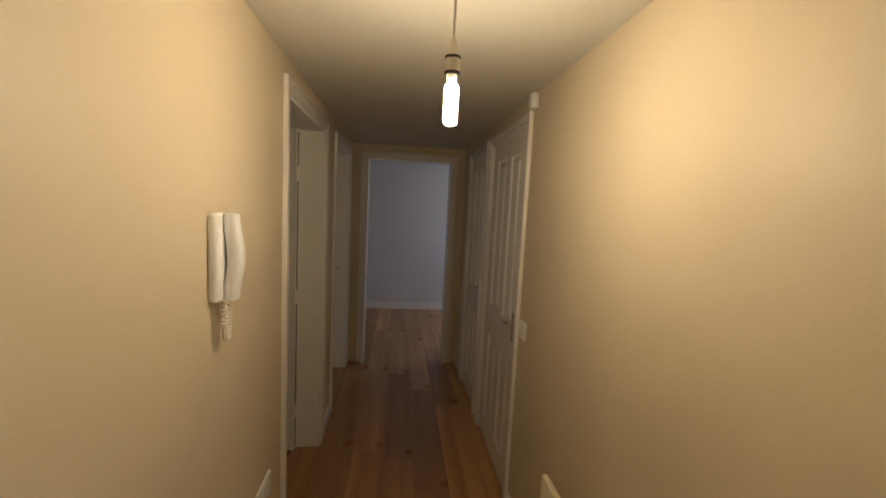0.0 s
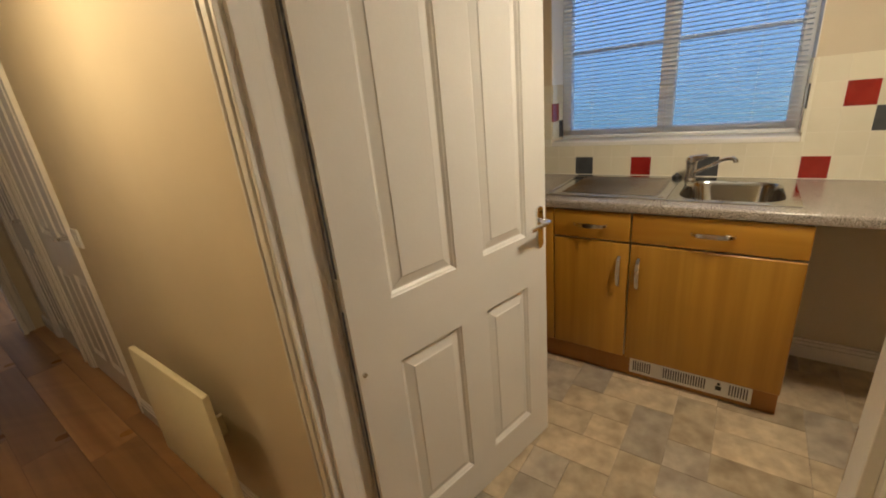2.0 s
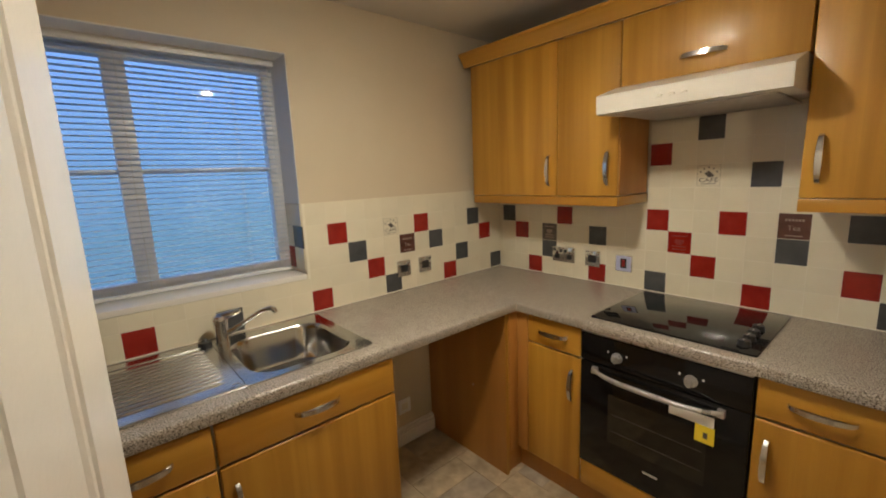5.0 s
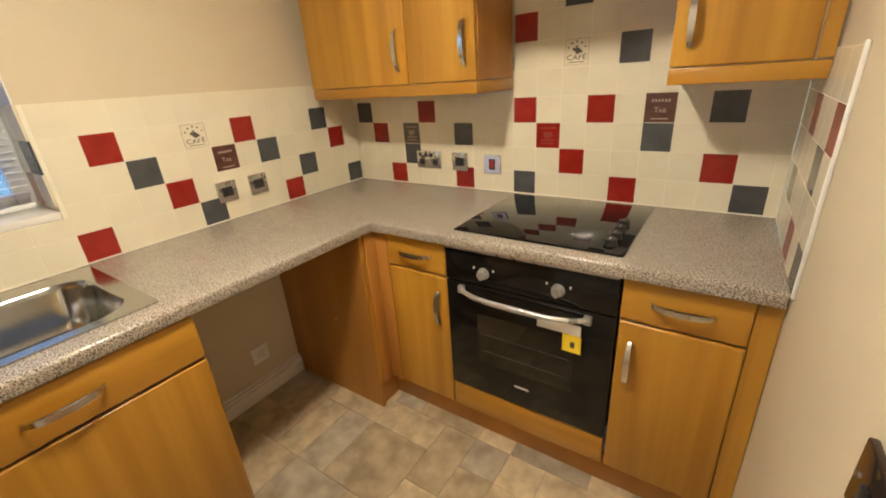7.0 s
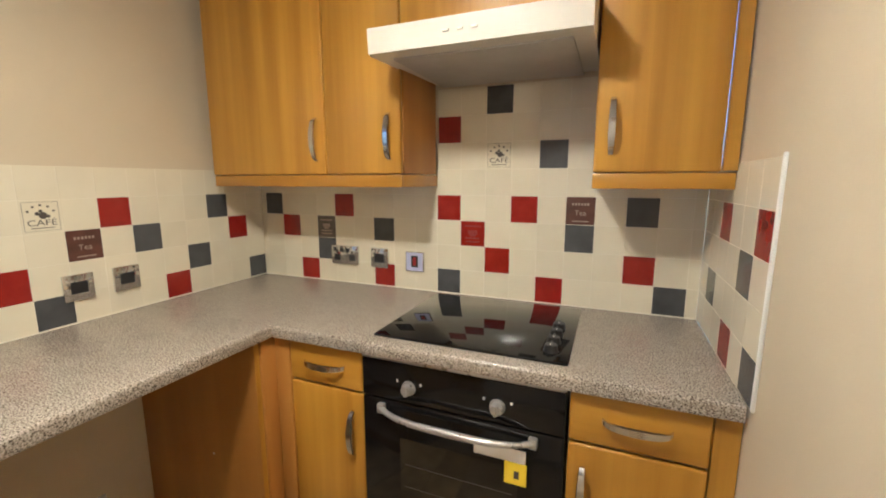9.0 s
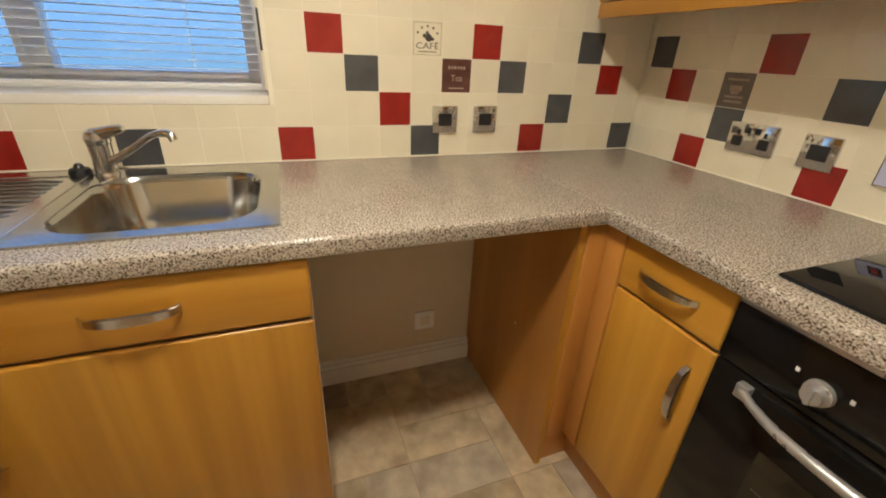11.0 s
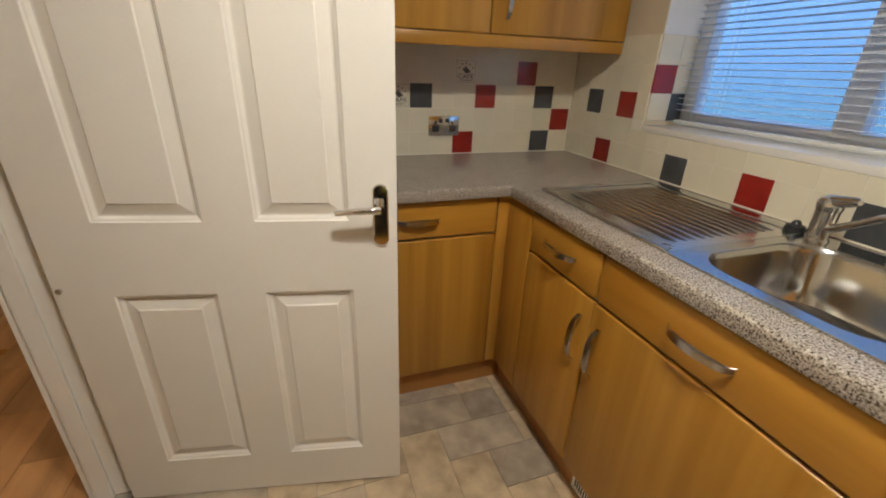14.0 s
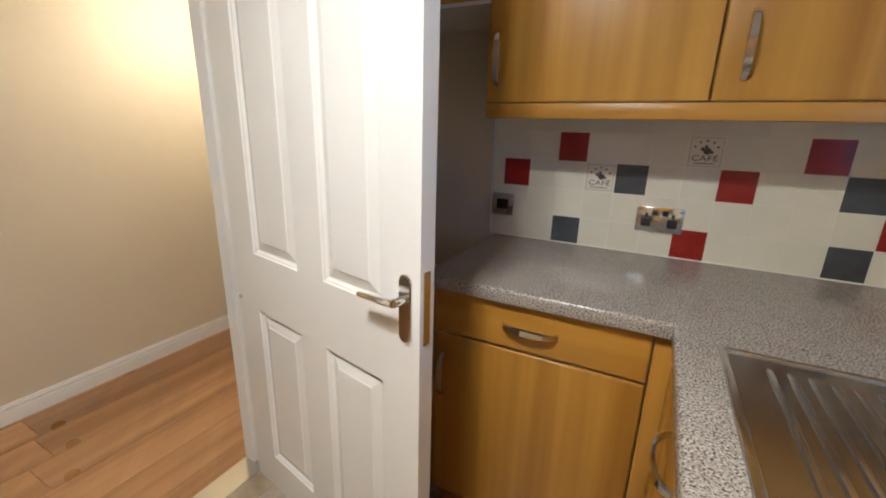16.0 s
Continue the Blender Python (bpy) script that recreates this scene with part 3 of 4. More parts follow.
pendant(pose(0.138, 0.95, 1.808), ZC - 1.808, BULB, "bare tubular bulb glowing on a white cord")
lamp_k = thing("ceiling_light", pose(1.61, -0.68, ZK), "satin metal ceiling light with three lit spots", "lamp")
part("base_plate", cyl(bmesh.new(), (0, 0, -0.022), (0, 0, 0), 0.080, 0.084, 32), NICKEL, lamp_k, "round satin metal plate", local=True)
for turn in (20, 140, 260):
    a = radians(turn)
    sx, sy = math.cos(a), math.sin(a)
    part("arm", tube(bmesh.new(), [(0.05 * sx, 0.05 * sy, -0.020), (0.060 * sx, 0.060 * sy, -0.120)], 0.005, 10), NICKEL, lamp_k, local=True)
    tilt = Vector((0.30 * sx, 0.30 * sy, -1)).normalized()
    top = Vector((0.060 * sx, 0.060 * sy, -0.118))
    q = tilt.to_track_quat("Z", "Y").to_matrix()
    ring = lambda r, d: [top + tilt * d + q @ Vector((r * math.cos(2 * math.pi * k / 20), r * math.sin(2 * math.pi * k / 20), 0)) for k in range(20)]
    bm = bmesh.new()
    loft(bm, [ring(0.004, 0.0), ring(0.018, 0.002), ring(0.030, 0.02), ring(0.034, 0.05), ring(0.035, 0.066), ring(0.033, 0.066), ring(0.031, 0.052)])
    head = part("spot_head", bm, NICKEL, lamp_k, "satin metal spot head", local=True)
    bm = bmesh.new()
    loft(bm, [ring(0.0290, 0.0535), ring(0.0290, 0.060), ring(0.025, 0.067), ring(0.014, 0.0715)])
    part("bulb", bm, OPAL, head, "glowing reflector bulb", local=True)

# ---- window and blind ----
win = thing("window_1", pose(2.93, -0.06, WIN_Z0), "white plastic two-light window with a slim glazing bar", "window", kind="structure")
FX0, FX1 = 2.885, 2.945
bm = bmesh.new()
for a in ((WIN_Y0, WIN_Y0 + 0.055, WIN_Z0, WIN_Z1), (WIN_Y1 - 0.055, WIN_Y1, WIN_Z0, WIN_Z1), (WIN_Y0 + 0.055, WIN_Y1 - 0.055, WIN_Z0, WIN_Z0 + 0.055), (WIN_Y0 + 0.055, WIN_Y1 - 0.055, WIN_Z1 - 0.055, WIN_Z1), (-0.095, -0.02, WIN_Z0 + 0.055, WIN_Z1 - 0.055)):
    box(bm, FX0, FX1, a[0], a[1], a[2], a[3], 0.004)
part("window_frame", bm, UPVC, win)
for a, b in ((WIN_Y0 + 0.055, -0.095), (-0.02, WIN_Y1 - 0.055)):
    part("pane", boxed(2.914, 2.918, a, b, WIN_Z0 + 0.055, WIN_Z1 - 0.055), PANE, win, "clear window glass").visible_shadow = False
    part("glazing_bar", boxed(2.905, 2.926, a, b, 1.585, 1.605, 0.003), UPVC, win)
part("window_sill", boxed(E - 0.004, FX0 - 0.002, WIN_Y0 + 0.002, WIN_Y1 - 0.002, WIN_Z0 - 0.02, WIN_Z0 + 0.004, 0.002), GLOSS, win, "white painted sill")

# White lining added over the reveals; its pale colour makes up for window light.
REVEAL = material("bright_reveal_lining", (0.76, 0.76, 0.75), (0.80, 0.80, 0.79), 0.6, scale=3.0, bump=0.08, bump_scale=160)
bm = boxed(E + 0.002, FX0 - 0.002, WIN_Y0, WIN_Y0 + 0.004, Z0 + 5 * P + 0.001, WIN_Z1 - 0.005)
box(bm, E + 0.002, FX0 - 0.002, WIN_Y1 - 0.004, WIN_Y1, Z0 + 5 * P + 0.001, WIN_Z1 - 0.005)
box(bm, E + 0.002, FX0 - 0.002, WIN_Y0, WIN_Y1, WIN_Z1 - 0.004, WIN_Z1)
part("reveal", bm, REVEAL, win, "thin white lining added to brighten the reveal")

blind = thing("venetian_blind", pose(2.845, -0.06, WIN_Z1), "white aluminium venetian blind lowered with open slats", "blind")
part("headrail", boxed(2.828, 2.862, WIN_Y0 + 0.012, WIN_Y1 - 0.012, WIN_Z1 - 0.032, WIN_Z1 - 0.002, 0.003), UPVC, blind)
slat_me = None
z = WIN_Z1 - 0.05
while z > WIN_Z0 + 0.045:
    if slat_me is None:
        bm = bmesh.new()
        prof = [(-0.0125, -0.0012), (-0.006, 0.0006), (0.0, 0.0012), (0.006, 0.0006), (0.0125, -0.0012)]
        rows = [[bm.verts.new((x, y, dz)) for x, dz in prof] for y in (WIN_Y0 + 0.02, WIN_Y1 - 0.02)]
        low = [[bm.verts.new((x, y, dz - 0.0006)) for x, dz in prof] for y in (WIN_Y0 + 0.02, WIN_Y1 - 0.02)]
        for i in range(4):
            bm.faces.new((rows[0][i], rows[0][i + 1], rows[1][i + 1], rows[1][i]))
            bm.faces.new((low[0][i], low[0][i + 1], low[1][i + 1], low[1][i]))
        for i in (0, 4):
            bm.faces.new((rows[0][i], rows[1][i], low[1][i], low[0][i]))
        slat_me = meshed("slat", bm, SLAT)
    ob = new("slat", slat_me)
    ob.parent = blind
    ob.matrix_parent_inverse = WHERE[blind].inverted()
    ob.matrix_basis = pose(2.845, 0, z, 0, 5, 0)
    z -= 0.0215
part("bottom_rail", boxed(2.833, 2.857, WIN_Y0 + 0.02, WIN_Y1 - 0.02, WIN_Z0 + 0.012, WIN_Z0 + 0.026, 0.004), UPVC, blind)
for y in (-0.45, -0.06, 0.33):
    for x in (2.832, 2.858):
        part("ladder_cord", tube(bmesh.new(), [(x, y, WIN_Z0 + 0.02), (x, y, WIN_Z1 - 0.03)], 0.0007, 6), CORD, blind)
part("tilt_wand", tube(bmesh.new(), [(2.822, WIN_Y0 + 0.045, 1.45), (2.824, WIN_Y0 + 0.042, 2.045)], 0.0025, 8), UPVC, blind, "thin clear tilt wand")


# ---- kitchen units ----
def bow_handle(m, length, parent, upright=False):
    """A tapered bow of satin metal; the origin lies on the door's face, its length along x (or z)."""
    bm = bmesh.new()
    n, rows = 14, []
    for i in range(n + 1):
        s = -1 + 2 * i / n
        h = 0.028 * (1 - s * s) ** 0.5 if abs(s) < 1 else 0.0
        wdt = 0.0075 + 0.0035 * (1 - s * s)
        t = 0.0055
        rows.append([(s * length / 2, -h, wdt), (s * length / 2, -h - t, wdt * 0.8), (s * length / 2, -h - t, -wdt * 0.8), (s * length / 2, -h, -wdt)])
    rings = [[bm.verts.new(p) for p in r] for r in rows]
    for a, b in zip(rings, rings[1:]):
        for k in range(4):
            bm.faces.new((a[k], a[(k + 1) % 4], b[(k + 1) % 4], b[k]))
    bm.faces.new(rings[0]), bm.faces.new(rings[-1])
    if upright:
        moved(bm, pose(0, 0, 0, 0, 90, 0))
    moved(bm, m)
    return part("handle", bm, NICKEL, parent, "satin metal bow handle", local=True)


def front(name, parent, u0, u1, z0, z1, mt, handle=None, t=0.019):
    bm = boxed(u0, u1, 0, t, z0, z1, 0.007, 3)
    ob = part(name, bm, mt, parent, local=True)
    if handle:
        u, z, up = handle
        bow_handle(Matrix.Translation((u, 0, z)), 0.155, ob, up)
    return ob


def base_unit(m, w, label, hinge="r", depth=0.53):
    """Drawer-line base unit: front at y = 0, body behind it."""
    ob = thing("base_cabinet", m, label, "cabinet", "kitchen base units")
    for nm, a in (("side_panel", (0, 0.016, 0.021, depth, 0.13, 0.87)), ("side_panel", (w - 0.016, w, 0.021, depth, 0.13, 0.87)), ("bottom_panel", (0.016, w - 0.016, 0.021, depth, 0.13, 0.146)), ("back_panel", (0.016, w - 0.016, depth - 0.01, depth, 0.146, 0.87)), ("rail", (0.016, w - 0.016, 0.021, 0.06, 0.69, 0.72))):
        part(nm, boxed(*a), CARCASS, ob, "pale melamine panel", local=True)
    g = 0.002
    front("drawer_front", ob, g, w - g, 0.730, 0.864, WOOD_H, (w / 2, 0.800, False))
    front("door", ob, g, w - g, 0.130, 0.723, WOOD_V, ((0.040 if hinge == "r" else w - 0.040), 0.585, True))
    return ob


ME, MN, MS = (lambda y: pose(2.09, y, 0, 0, 0, -90)), (lambda x: pose(x, 0.445, 0, 0, 0, 0)), (lambda x: pose(x, -1.425, 0, 0, 0, 180))
unit_n = base_unit(MN(1.448), 0.60, "honey beech base cabinet with drawer beside the doorway wall", "r")
unit_a = base_unit(ME(0.275), 0.355, "narrow honey beech base cabinet under the drainer", "l")
unit_b = base_unit(ME(-0.082), 0.612, "wide honey beech sink base cabinet with drawer", "r")
part("pipe_hole", boxed(0.6119, 0.6126, 0.40, 0.42, 0.55, 0.585), BLACK, unit_b, "dark pipe cut-out in the side", local=True)
unit_c = base_unit(MS(2.033), 0.286, "narrow honey beech base cabinet beside the oven", "l", depth=0.56)
unit_d = base_unit(MS(1.133), 0.315, "narrow honey beech base cabinet at the wall", "r", depth=0.56)
solo("filler_strip", boxed(0.7665, 0.8185, -1.4445, -1.4252, 0.13, 0.87, 0.001, 1), WOOD_V, "beech filler strip closing the cabinet run", "filler strip")
# corner posts
bm = boxed(2.050, 2.125, 0.448, 0.464, 0.13, 0.868, 0.002)
box(bm, 2.092, 2.108, 0.277, 0.447, 0.13, 0.868, 0.002)
solo("corner_post", bm, WOOD_V, "beech corner post between two cabinets", "corner post")
bm = boxed(2.035, 2.108, -1.444, -1.425, 0.13, 0.868, 0.002)
box(bm, 2.092, 2.108, -1.424, -1.362, 0.13, 0.868, 0.002)
solo("corner_post", bm, WOOD_DK, "beech corner post beside the appliance gap", "corner post")
end = thing("end_panel", pose(2.4, -1.351, 0), "brown beech end panel of the empty appliance bay", "end panel")
part("panel", boxed(2.1025, E - 0.002, -1.360, -1.342, 0.0, 0.8715, 0.001, 1), WOOD_DK, end)
part("edge_band", boxed(2.100, 2.102, -1.360, -1.342, 0.0, 0.8715), WOOD_V, end, "thin beech edge band")
part("screw_cap", cyl(bmesh.new(), (2.33, -1.342, 0.42), (2.33, -1.3405, 0.42), 0.004, seg=10), OFFWHITE, end, "small pale screw cap")
# plinths
solo("plinth", boxed(1.47, 2.14, 0.490, 0.506, 0.0, 0.128, 0.002), WOOD_DK, "beech plinth under the cabinet", "plinth", "kitchen plinths")
plinth_e = solo("plinth", boxed(2.138, 2.154, -0.692, 0.489, 0.0, 0.128, 0.002), WOOD_DK, "beech plinth under the sink cabinets", "plinth", "kitchen plinths")
solo("plinth", boxed(2.155, 2.66, -0.692, -0.676, 0.0, 0.128, 0.002), WOOD_DK, "beech plinth return in the appliance bay", "plinth", "kitchen plinths")
solo("plinth", boxed(0.775, 2.15, -1.486, -1.470, 0.0, 0.128, 0.002), WOOD_DK, "beech plinth under the oven run", "plinth", "kitchen plinths")
solo("plinth", boxed(2.112, 2.128, -1.469, -1.362, 0.0, 0.128, 0.002), WOOD_DK, "beech plinth return at the corner", "plinth", "kitchen plinths")

# plinth heater
heater = thing("plinth_heater", pose(2.138, -0.35, 0.02), "white slotted plinth heater under the sink cabinet", "heater")
HY0, HY1, HZ0, HZ1 = -0.605, -0.105, 0.025, 0.112
part("grille_frame", boxed(2.128, 2.1378, HY0, HY1, HZ0, HZ1, 0.003), UPVC, heater)
for a, b in ((HY1 - 0.095, HY1 - 0.02), (HY1 - 0.325, HY1 - 0.155), (HY0 + 0.015, HY0 + 0.085)):
    y = a
    while y < b:
        part("slot", boxed(2.1262, 2.1285, y, y + 0.005, HZ0 + 0.018, HZ1 - 0.014), BLACK, heater, "black air slot")
        y += 0.0105
part("label_plate", boxed(2.1262, 2.1285, HY1 - 0.15, HY1 - 0.10, HZ0 + 0.01, HZ1 - 0.01), PAPER, heater)
part("switch", boxed(2.125, 2.1285, HY0 + 0.112, HY0 + 0.135, HZ0 + 0.03, HZ0 + 0.052, 0.002), BLACK, heater, "black rocker switch")
part("switch", boxed(2.125, 2.1285, HY0 + 0.117, HY0 + 0.130, HZ0 + 0.056, HZ0 + 0.07, 0.002), BLACK, heater, "black rocker switch")

# worktop, one piece round three walls
worktop = thing("worktop", pose(2.4, -0.5, 0.8725), "speckled grey-beige laminate worktop with rounded front edge", "worktop")
WT0, WT1 = 0.8725, Z0
SX0, SX1, SY0, SY1 = 2.178, 2.580, -0.612, -0.228


def slab(name, pieces, cut_front):
    bm = bmesh.new()
    for p in pieces:
        box(bm, *p, WT0, WT1)
    bmesh.ops.remove_doubles(bm, verts=bm.verts, dist=0.0002)
    edges = [e for e in bm.edges if cut_front(e)]
    top = [e for e in edges if e.verts[0].co.z > WT0 + 0.01]
    low_edges = [e for e in edges if e.verts[0].co.z < WT0 + 0.01]
    bmesh.ops.bevel(bm, geom=top, offset=0.010, segments=4, profile=0.5, affect="EDGES")
    bmesh.ops.bevel(bm, geom=[e for e in low_edges if e.is_valid], offset=0.003, segments=2, profile=0.5, affect="EDGES")
    return part(name, bm, LAMINATE, worktop)


slab("worktop_section", [(2.079, SX0, -1.40, 0.42), (SX1, 2.699, -1.40, 0.42), (SX0, SX1, -1.40, SY0), (SX0, SX1, SY1, 0.42)], lambda e: all(abs(v.co.x - 2.079) < 1e-4 for v in e.verts) and abs(e.verts[0].co.z - e.verts[1].co.z) < 1e-5)
slab("worktop_section", [(1.425, 2.699, 0.42, 1.019)], lambda e: all(abs(v.co.y - 0.42) < 1e-4 and v.co.x < 2.9 for v in e.verts) and abs(e.verts[0].co.z - e.verts[1].co.z) < 1e-5)
slab("worktop_section", [(0.772, 2.699, -2.002, -1.40)], lambda e: all(abs(v.co.y + 1.40) < 1e-4 for v in e.verts) and abs(e.verts[0].co.z - e.verts[1].co.z) < 1e-5)
part("seal_bead", boxed(2.694, 2.70, -2.0, 1.018, Z0, Z0 + 0.004, 0.001, 1), GROUT, worktop, "pale sealant bead")
part("seal_bead", boxed(1.43, 2.692, 1.013, 1.019, Z0, Z0 + 0.004, 0.001, 1), GROUT, worktop, "pale sealant bead")
part("seal_bead", boxed(0.776, 2.692, -2.002, -1.996, Z0, Z0 + 0.004, 0.001, 1), GROUT, worktop, "pale sealant bead")

# sink
sink = thing("sink", pose(2.40, -0.15, Z0), "stainless steel inset sink with ribbed drainer", "sink")
RX0, RX1, RY0, RY1 = 2.153, 2.652, -0.650, 0.340
bm = bmesh.new()
zr = Z0 + 0.006
outer = [(x, y, zr) for x, y in rounded(RX0, RX1, RY0, -0.20, 0.012)]
inner = rounded(SX0 + 0.006, SX1 - 0.006, SY0 + 0.006, SY1 - 0.006, 0.095)
loops = [outer, [(x, y, zr + 0.001) for x, y in inner]]
for inset, dz in ((0.004, -0.004), (0.010, -0.02), (0.020, -0.11), (0.032, -0.138), (0.055, -0.149), (0.10, -0.152)):
    loops.append([(x, y, zr + dz) for x, y in rounded(SX0 + 0.006 + inset, SX1 - 0.006 - inset, SY0 + 0.006 + inset, SY1 - 0.006 - inset, max(0.095 - inset * 0.3, 0.02))])
lower = [(x, y, Z0 + 0.0004) for x, y in rounded(RX0, RX1, RY0, -0.20, 0.012)]
loft(bm, [lower] + loops)
part("bowl", bm, BOWL, sink, "deep polished bowl")
bm = boxed(RX0, RX1, -0.199, RY1, Z0 + 0.0004, zr, 0.002, 1)
drainer = part("drainer", bm, STEEL, sink)
part("rim", boxed(RX0, RX0 + 0.014, -0.199, RY1, zr - 0.001, zr + 0.004, 0.002), STEEL, drainer)
part("rim", boxed(RX0 + 0.0145, RX1 - 0.0505, RY1 - 0.014, RY1, zr - 0.001, zr + 0.004, 0.002), STEEL, drainer)
part("rim", boxed(RX1 - 0.05, RX1, -0.199, RY1, zr - 0.001, zr + 0.003, 0.0015), STEEL, drainer)
x = RX0 + 0.075
while x < RX1 - 0.09:
    bm = tube(bmesh.new(), [(x, -0.16, zr - 0.004), (x, -0.13, zr + 0.0005), (x, 0.25, zr + 0.001), (x, 0.28, zr - 0.004)], 0.006, 10)
    part("drainer_rib", bm, STEEL, sink)
    x += 0.030
bm = cyl(bmesh.new(), (2.38, -0.425, zr - 0.152), (2.38, -0.425, zr - 0.148), 0.04)
waste = part("waste", bm, CHROME, sink, "round chrome waste")
part("waste_strainer", cyl(bmesh.new(), (2.38, -0.425, zr - 0.148), (2.38, -0.425, zr - 0.1475), 0.016), BLACK, waste)
bm = tube(bmesh.new(), [(2.182 + 0.014 * math.cos(a), -0.175 + 0.014 * math.sin(a), zr + 0.001) for a in [2 * math.pi * k / 16 for k in range(17)]], 0.0018, 6)
part("overflow_ring", bm, CHROME, sink)

TX, TY = 2.606, -0.238
tap = thing("mixer_tap", pose(TX, TY, zr), "polished chrome single-lever sink mixer tap", "tap")
bm = cyl(bmesh.new(), (TX, TY, zr), (TX, TY, zr + 0.008), 0.027, 0.026, 28)
cyl(bm, (TX, TY, zr + 0.0085), (TX, TY, zr + 0.078), 0.0235, 0.0255, 28)
part("body", bm, CHROME, tap)
dx, dy = -0.43, -0.90
bm = tube(bmesh.new(), [(TX + dx * s, TY + dy * s, zr + h) for s, h in ((0.005, 0.034), (0.04, 0.044), (0.09, 0.072), (0.145, 0.106), (0.165, 0.113), (0.188, 0.115), (0.200, 0.110), (0.205, 0.098))], [0.013, 0.011, 0.0085, 0.0082, 0.0085, 0.010, 0.0108, 0.0105], 16)
part("spout", bm, CHROME, tap)
bm = bmesh.new()
loft(bm, [[(TX + r * math.cos(2 * math.pi * k / 28), TY + r * math.sin(2 * math.pi * k / 28), zr + h) for k in range(28)] for r, h in ((0.0265, 0.080), (0.0280, 0.086), (0.0275, 0.100), (0.0235, 0.109), (0.012, 0.1135))])
bm = tube(bm, [(TX - dx * 0.004, TY - dy * 0.004, zr + 0.098), (TX + dx * 0.03, TY + dy * 0.03, zr + 0.108), (TX + dx * 0.070, TY + dy * 0.070, zr + 0.119), (TX + dx * 0.078, TY + dy * 0.078, zr + 0.1195)], [0.020, 0.0155, 0.0105, 0.006], 14)
part("lever", bm, CHROME, tap, "chrome cap and short lever")
bm = bmesh.new()
loft(bm, [[(2.616 + r * math.cos(2 * math.pi * k / 20), -0.178 + r * math.sin(2 * math.pi * k / 20), zr + h) for k in range(20)] for r, h in ((0.024, 0.0), (0.025, 0.006), (0.021, 0.016), (0.012, 0.019), (0.009, 0.026), (0.006, 0.029))])
solo("sink_plug", bm, BLACK, "black rubber sink plug lying behind the drainer", "plug")

# hob
hob = thing("hob", pose(1.43, -1.70, Z0), "black glass ceramic hob set in the worktop", "hob")
part("glass", boxed(1.142, 1.72, -1.955, -1.452, Z0 + 0.0005, Z0 + 0.008, 0.003), BLACK_GLASS, hob)
for i in range(4):
    y = -1.52 - 0.062 * i
    bm = cyl(bmesh.new(), (1.195, y, Z0 + 0.008), (1.195, y, Z0 + 0.028), 0.021, 0.017, 20)
    box(bm, 1.192, 1.198, y - 0.018, y + 0.018, Z0 + 0.027, Z0 + 0.032, 0.001, 1)
    k = part("control_knob", bm, BLACK, hob, "small black control knob")
    part("pointer", boxed(1.194, 1.196, y + 0.002, y + 0.016, Z0 + 0.0318, Z0 + 0.0328), PAPER, k)

# oven
oven = thing("oven", pose(1.44, -1.425, 0.25), "black built-in single oven with silver handle and knobs", "oven")
OX0, OX1, OYF = 1.138, 1.742, -1.418
part("body", boxed(OX0 + 0.004, OX1 - 0.004, -1.96, OYF - 0.02, 0.255, 0.86), BLACK, oven)
part("control_panel", boxed(OX0, OX1, OYF - 0.02, OYF, 0.735, 0.855, 0.003), OVEN_BLACK, oven)
part("top_trim", boxed(OX0 + 0.002, OX1 - 0.002, OYF - 0.015, OYF + 0.003, 0.858, 0.868, 0.002), SILVER, oven, "thin silver trim strip")
odoor = part("door", boxed(OX0, OX1, OYF - 0.02, OYF, 0.255, 0.73, 0.003), OVEN_BLACK, oven)
part("window", boxed(1.255, 1.615, OYF - 0.0005, OYF + 0.0008, 0.40, 0.615), OVEN_GLASS, odoor, "dark tinted oven window")
for z in (0.455, 0.53):
    part("rack_bar", boxed(1.27, 1.60, OYF + 0.0009, OYF + 0.0012, z, z + 0.0018), FILTER_DK, odoor, "faint wire rack behind the glass")
part("name_mark", boxed(1.41, 1.465, OYF - 0.0002, OYF + 0.0008, 0.336, 0.344), FILTER, odoor, "small silver mark")
bm = bmesh.new()
pts = []
for i in range(17):
    s = -1 + 2 * i / 16
    pts.append((1.445 + 0.228 * s, OYF + 0.012 + 0.040 * (1 - s ** 4), 0.706 - 0.003 * (1 - s * s)))
tube(bm, pts, [0.008 + 0.0025 * (1 - abs(-1 + 2 * i / 16)) for i in range(17)], 12)
for s in (-1, 1):
    box(bm, 1.445 + 0.228 * s - 0.012, 1.445 + 0.228 * s + 0.012, OYF - 0.001, OYF + 0.018, 0.690, 0.720, 0.004)
part("handle", bm, SILVER, odoor, "silver curved oven handle")
for x in (1.583, 1.316):
    bm = cyl(bmesh.new(), (x, OYF, 0.783), (x, OYF + 0.008, 0.783), 0.022, 0.021, 24)
    cyl(bm, (x, OYF + 0.008, 0.783), (x, OYF + 0.024, 0.783), 0.0175, 0.015, 24)
    box(bm, x - 0.004, x + 0.004, OYF + 0.022, OYF + 0.030, 0.783 - 0.015, 0.783 + 0.015, 0.002)
    part("control_knob", bm, SILVER, oven, "silver rotary knob")
    for dx2 in (-0.038, 0.038):
        part("dial_mark", boxed(x + dx2 - 0.003, x + dx2 + 0.003, OYF - 0.0002, OYF + 0.0006, 0.795, 0.803), PAPER, oven, "small white dial mark")
tag = thing("energy_tag", pose(1.27, OYF + 0.03, 0.6), "yellow and white paper tags hanging from the oven handle", "label")
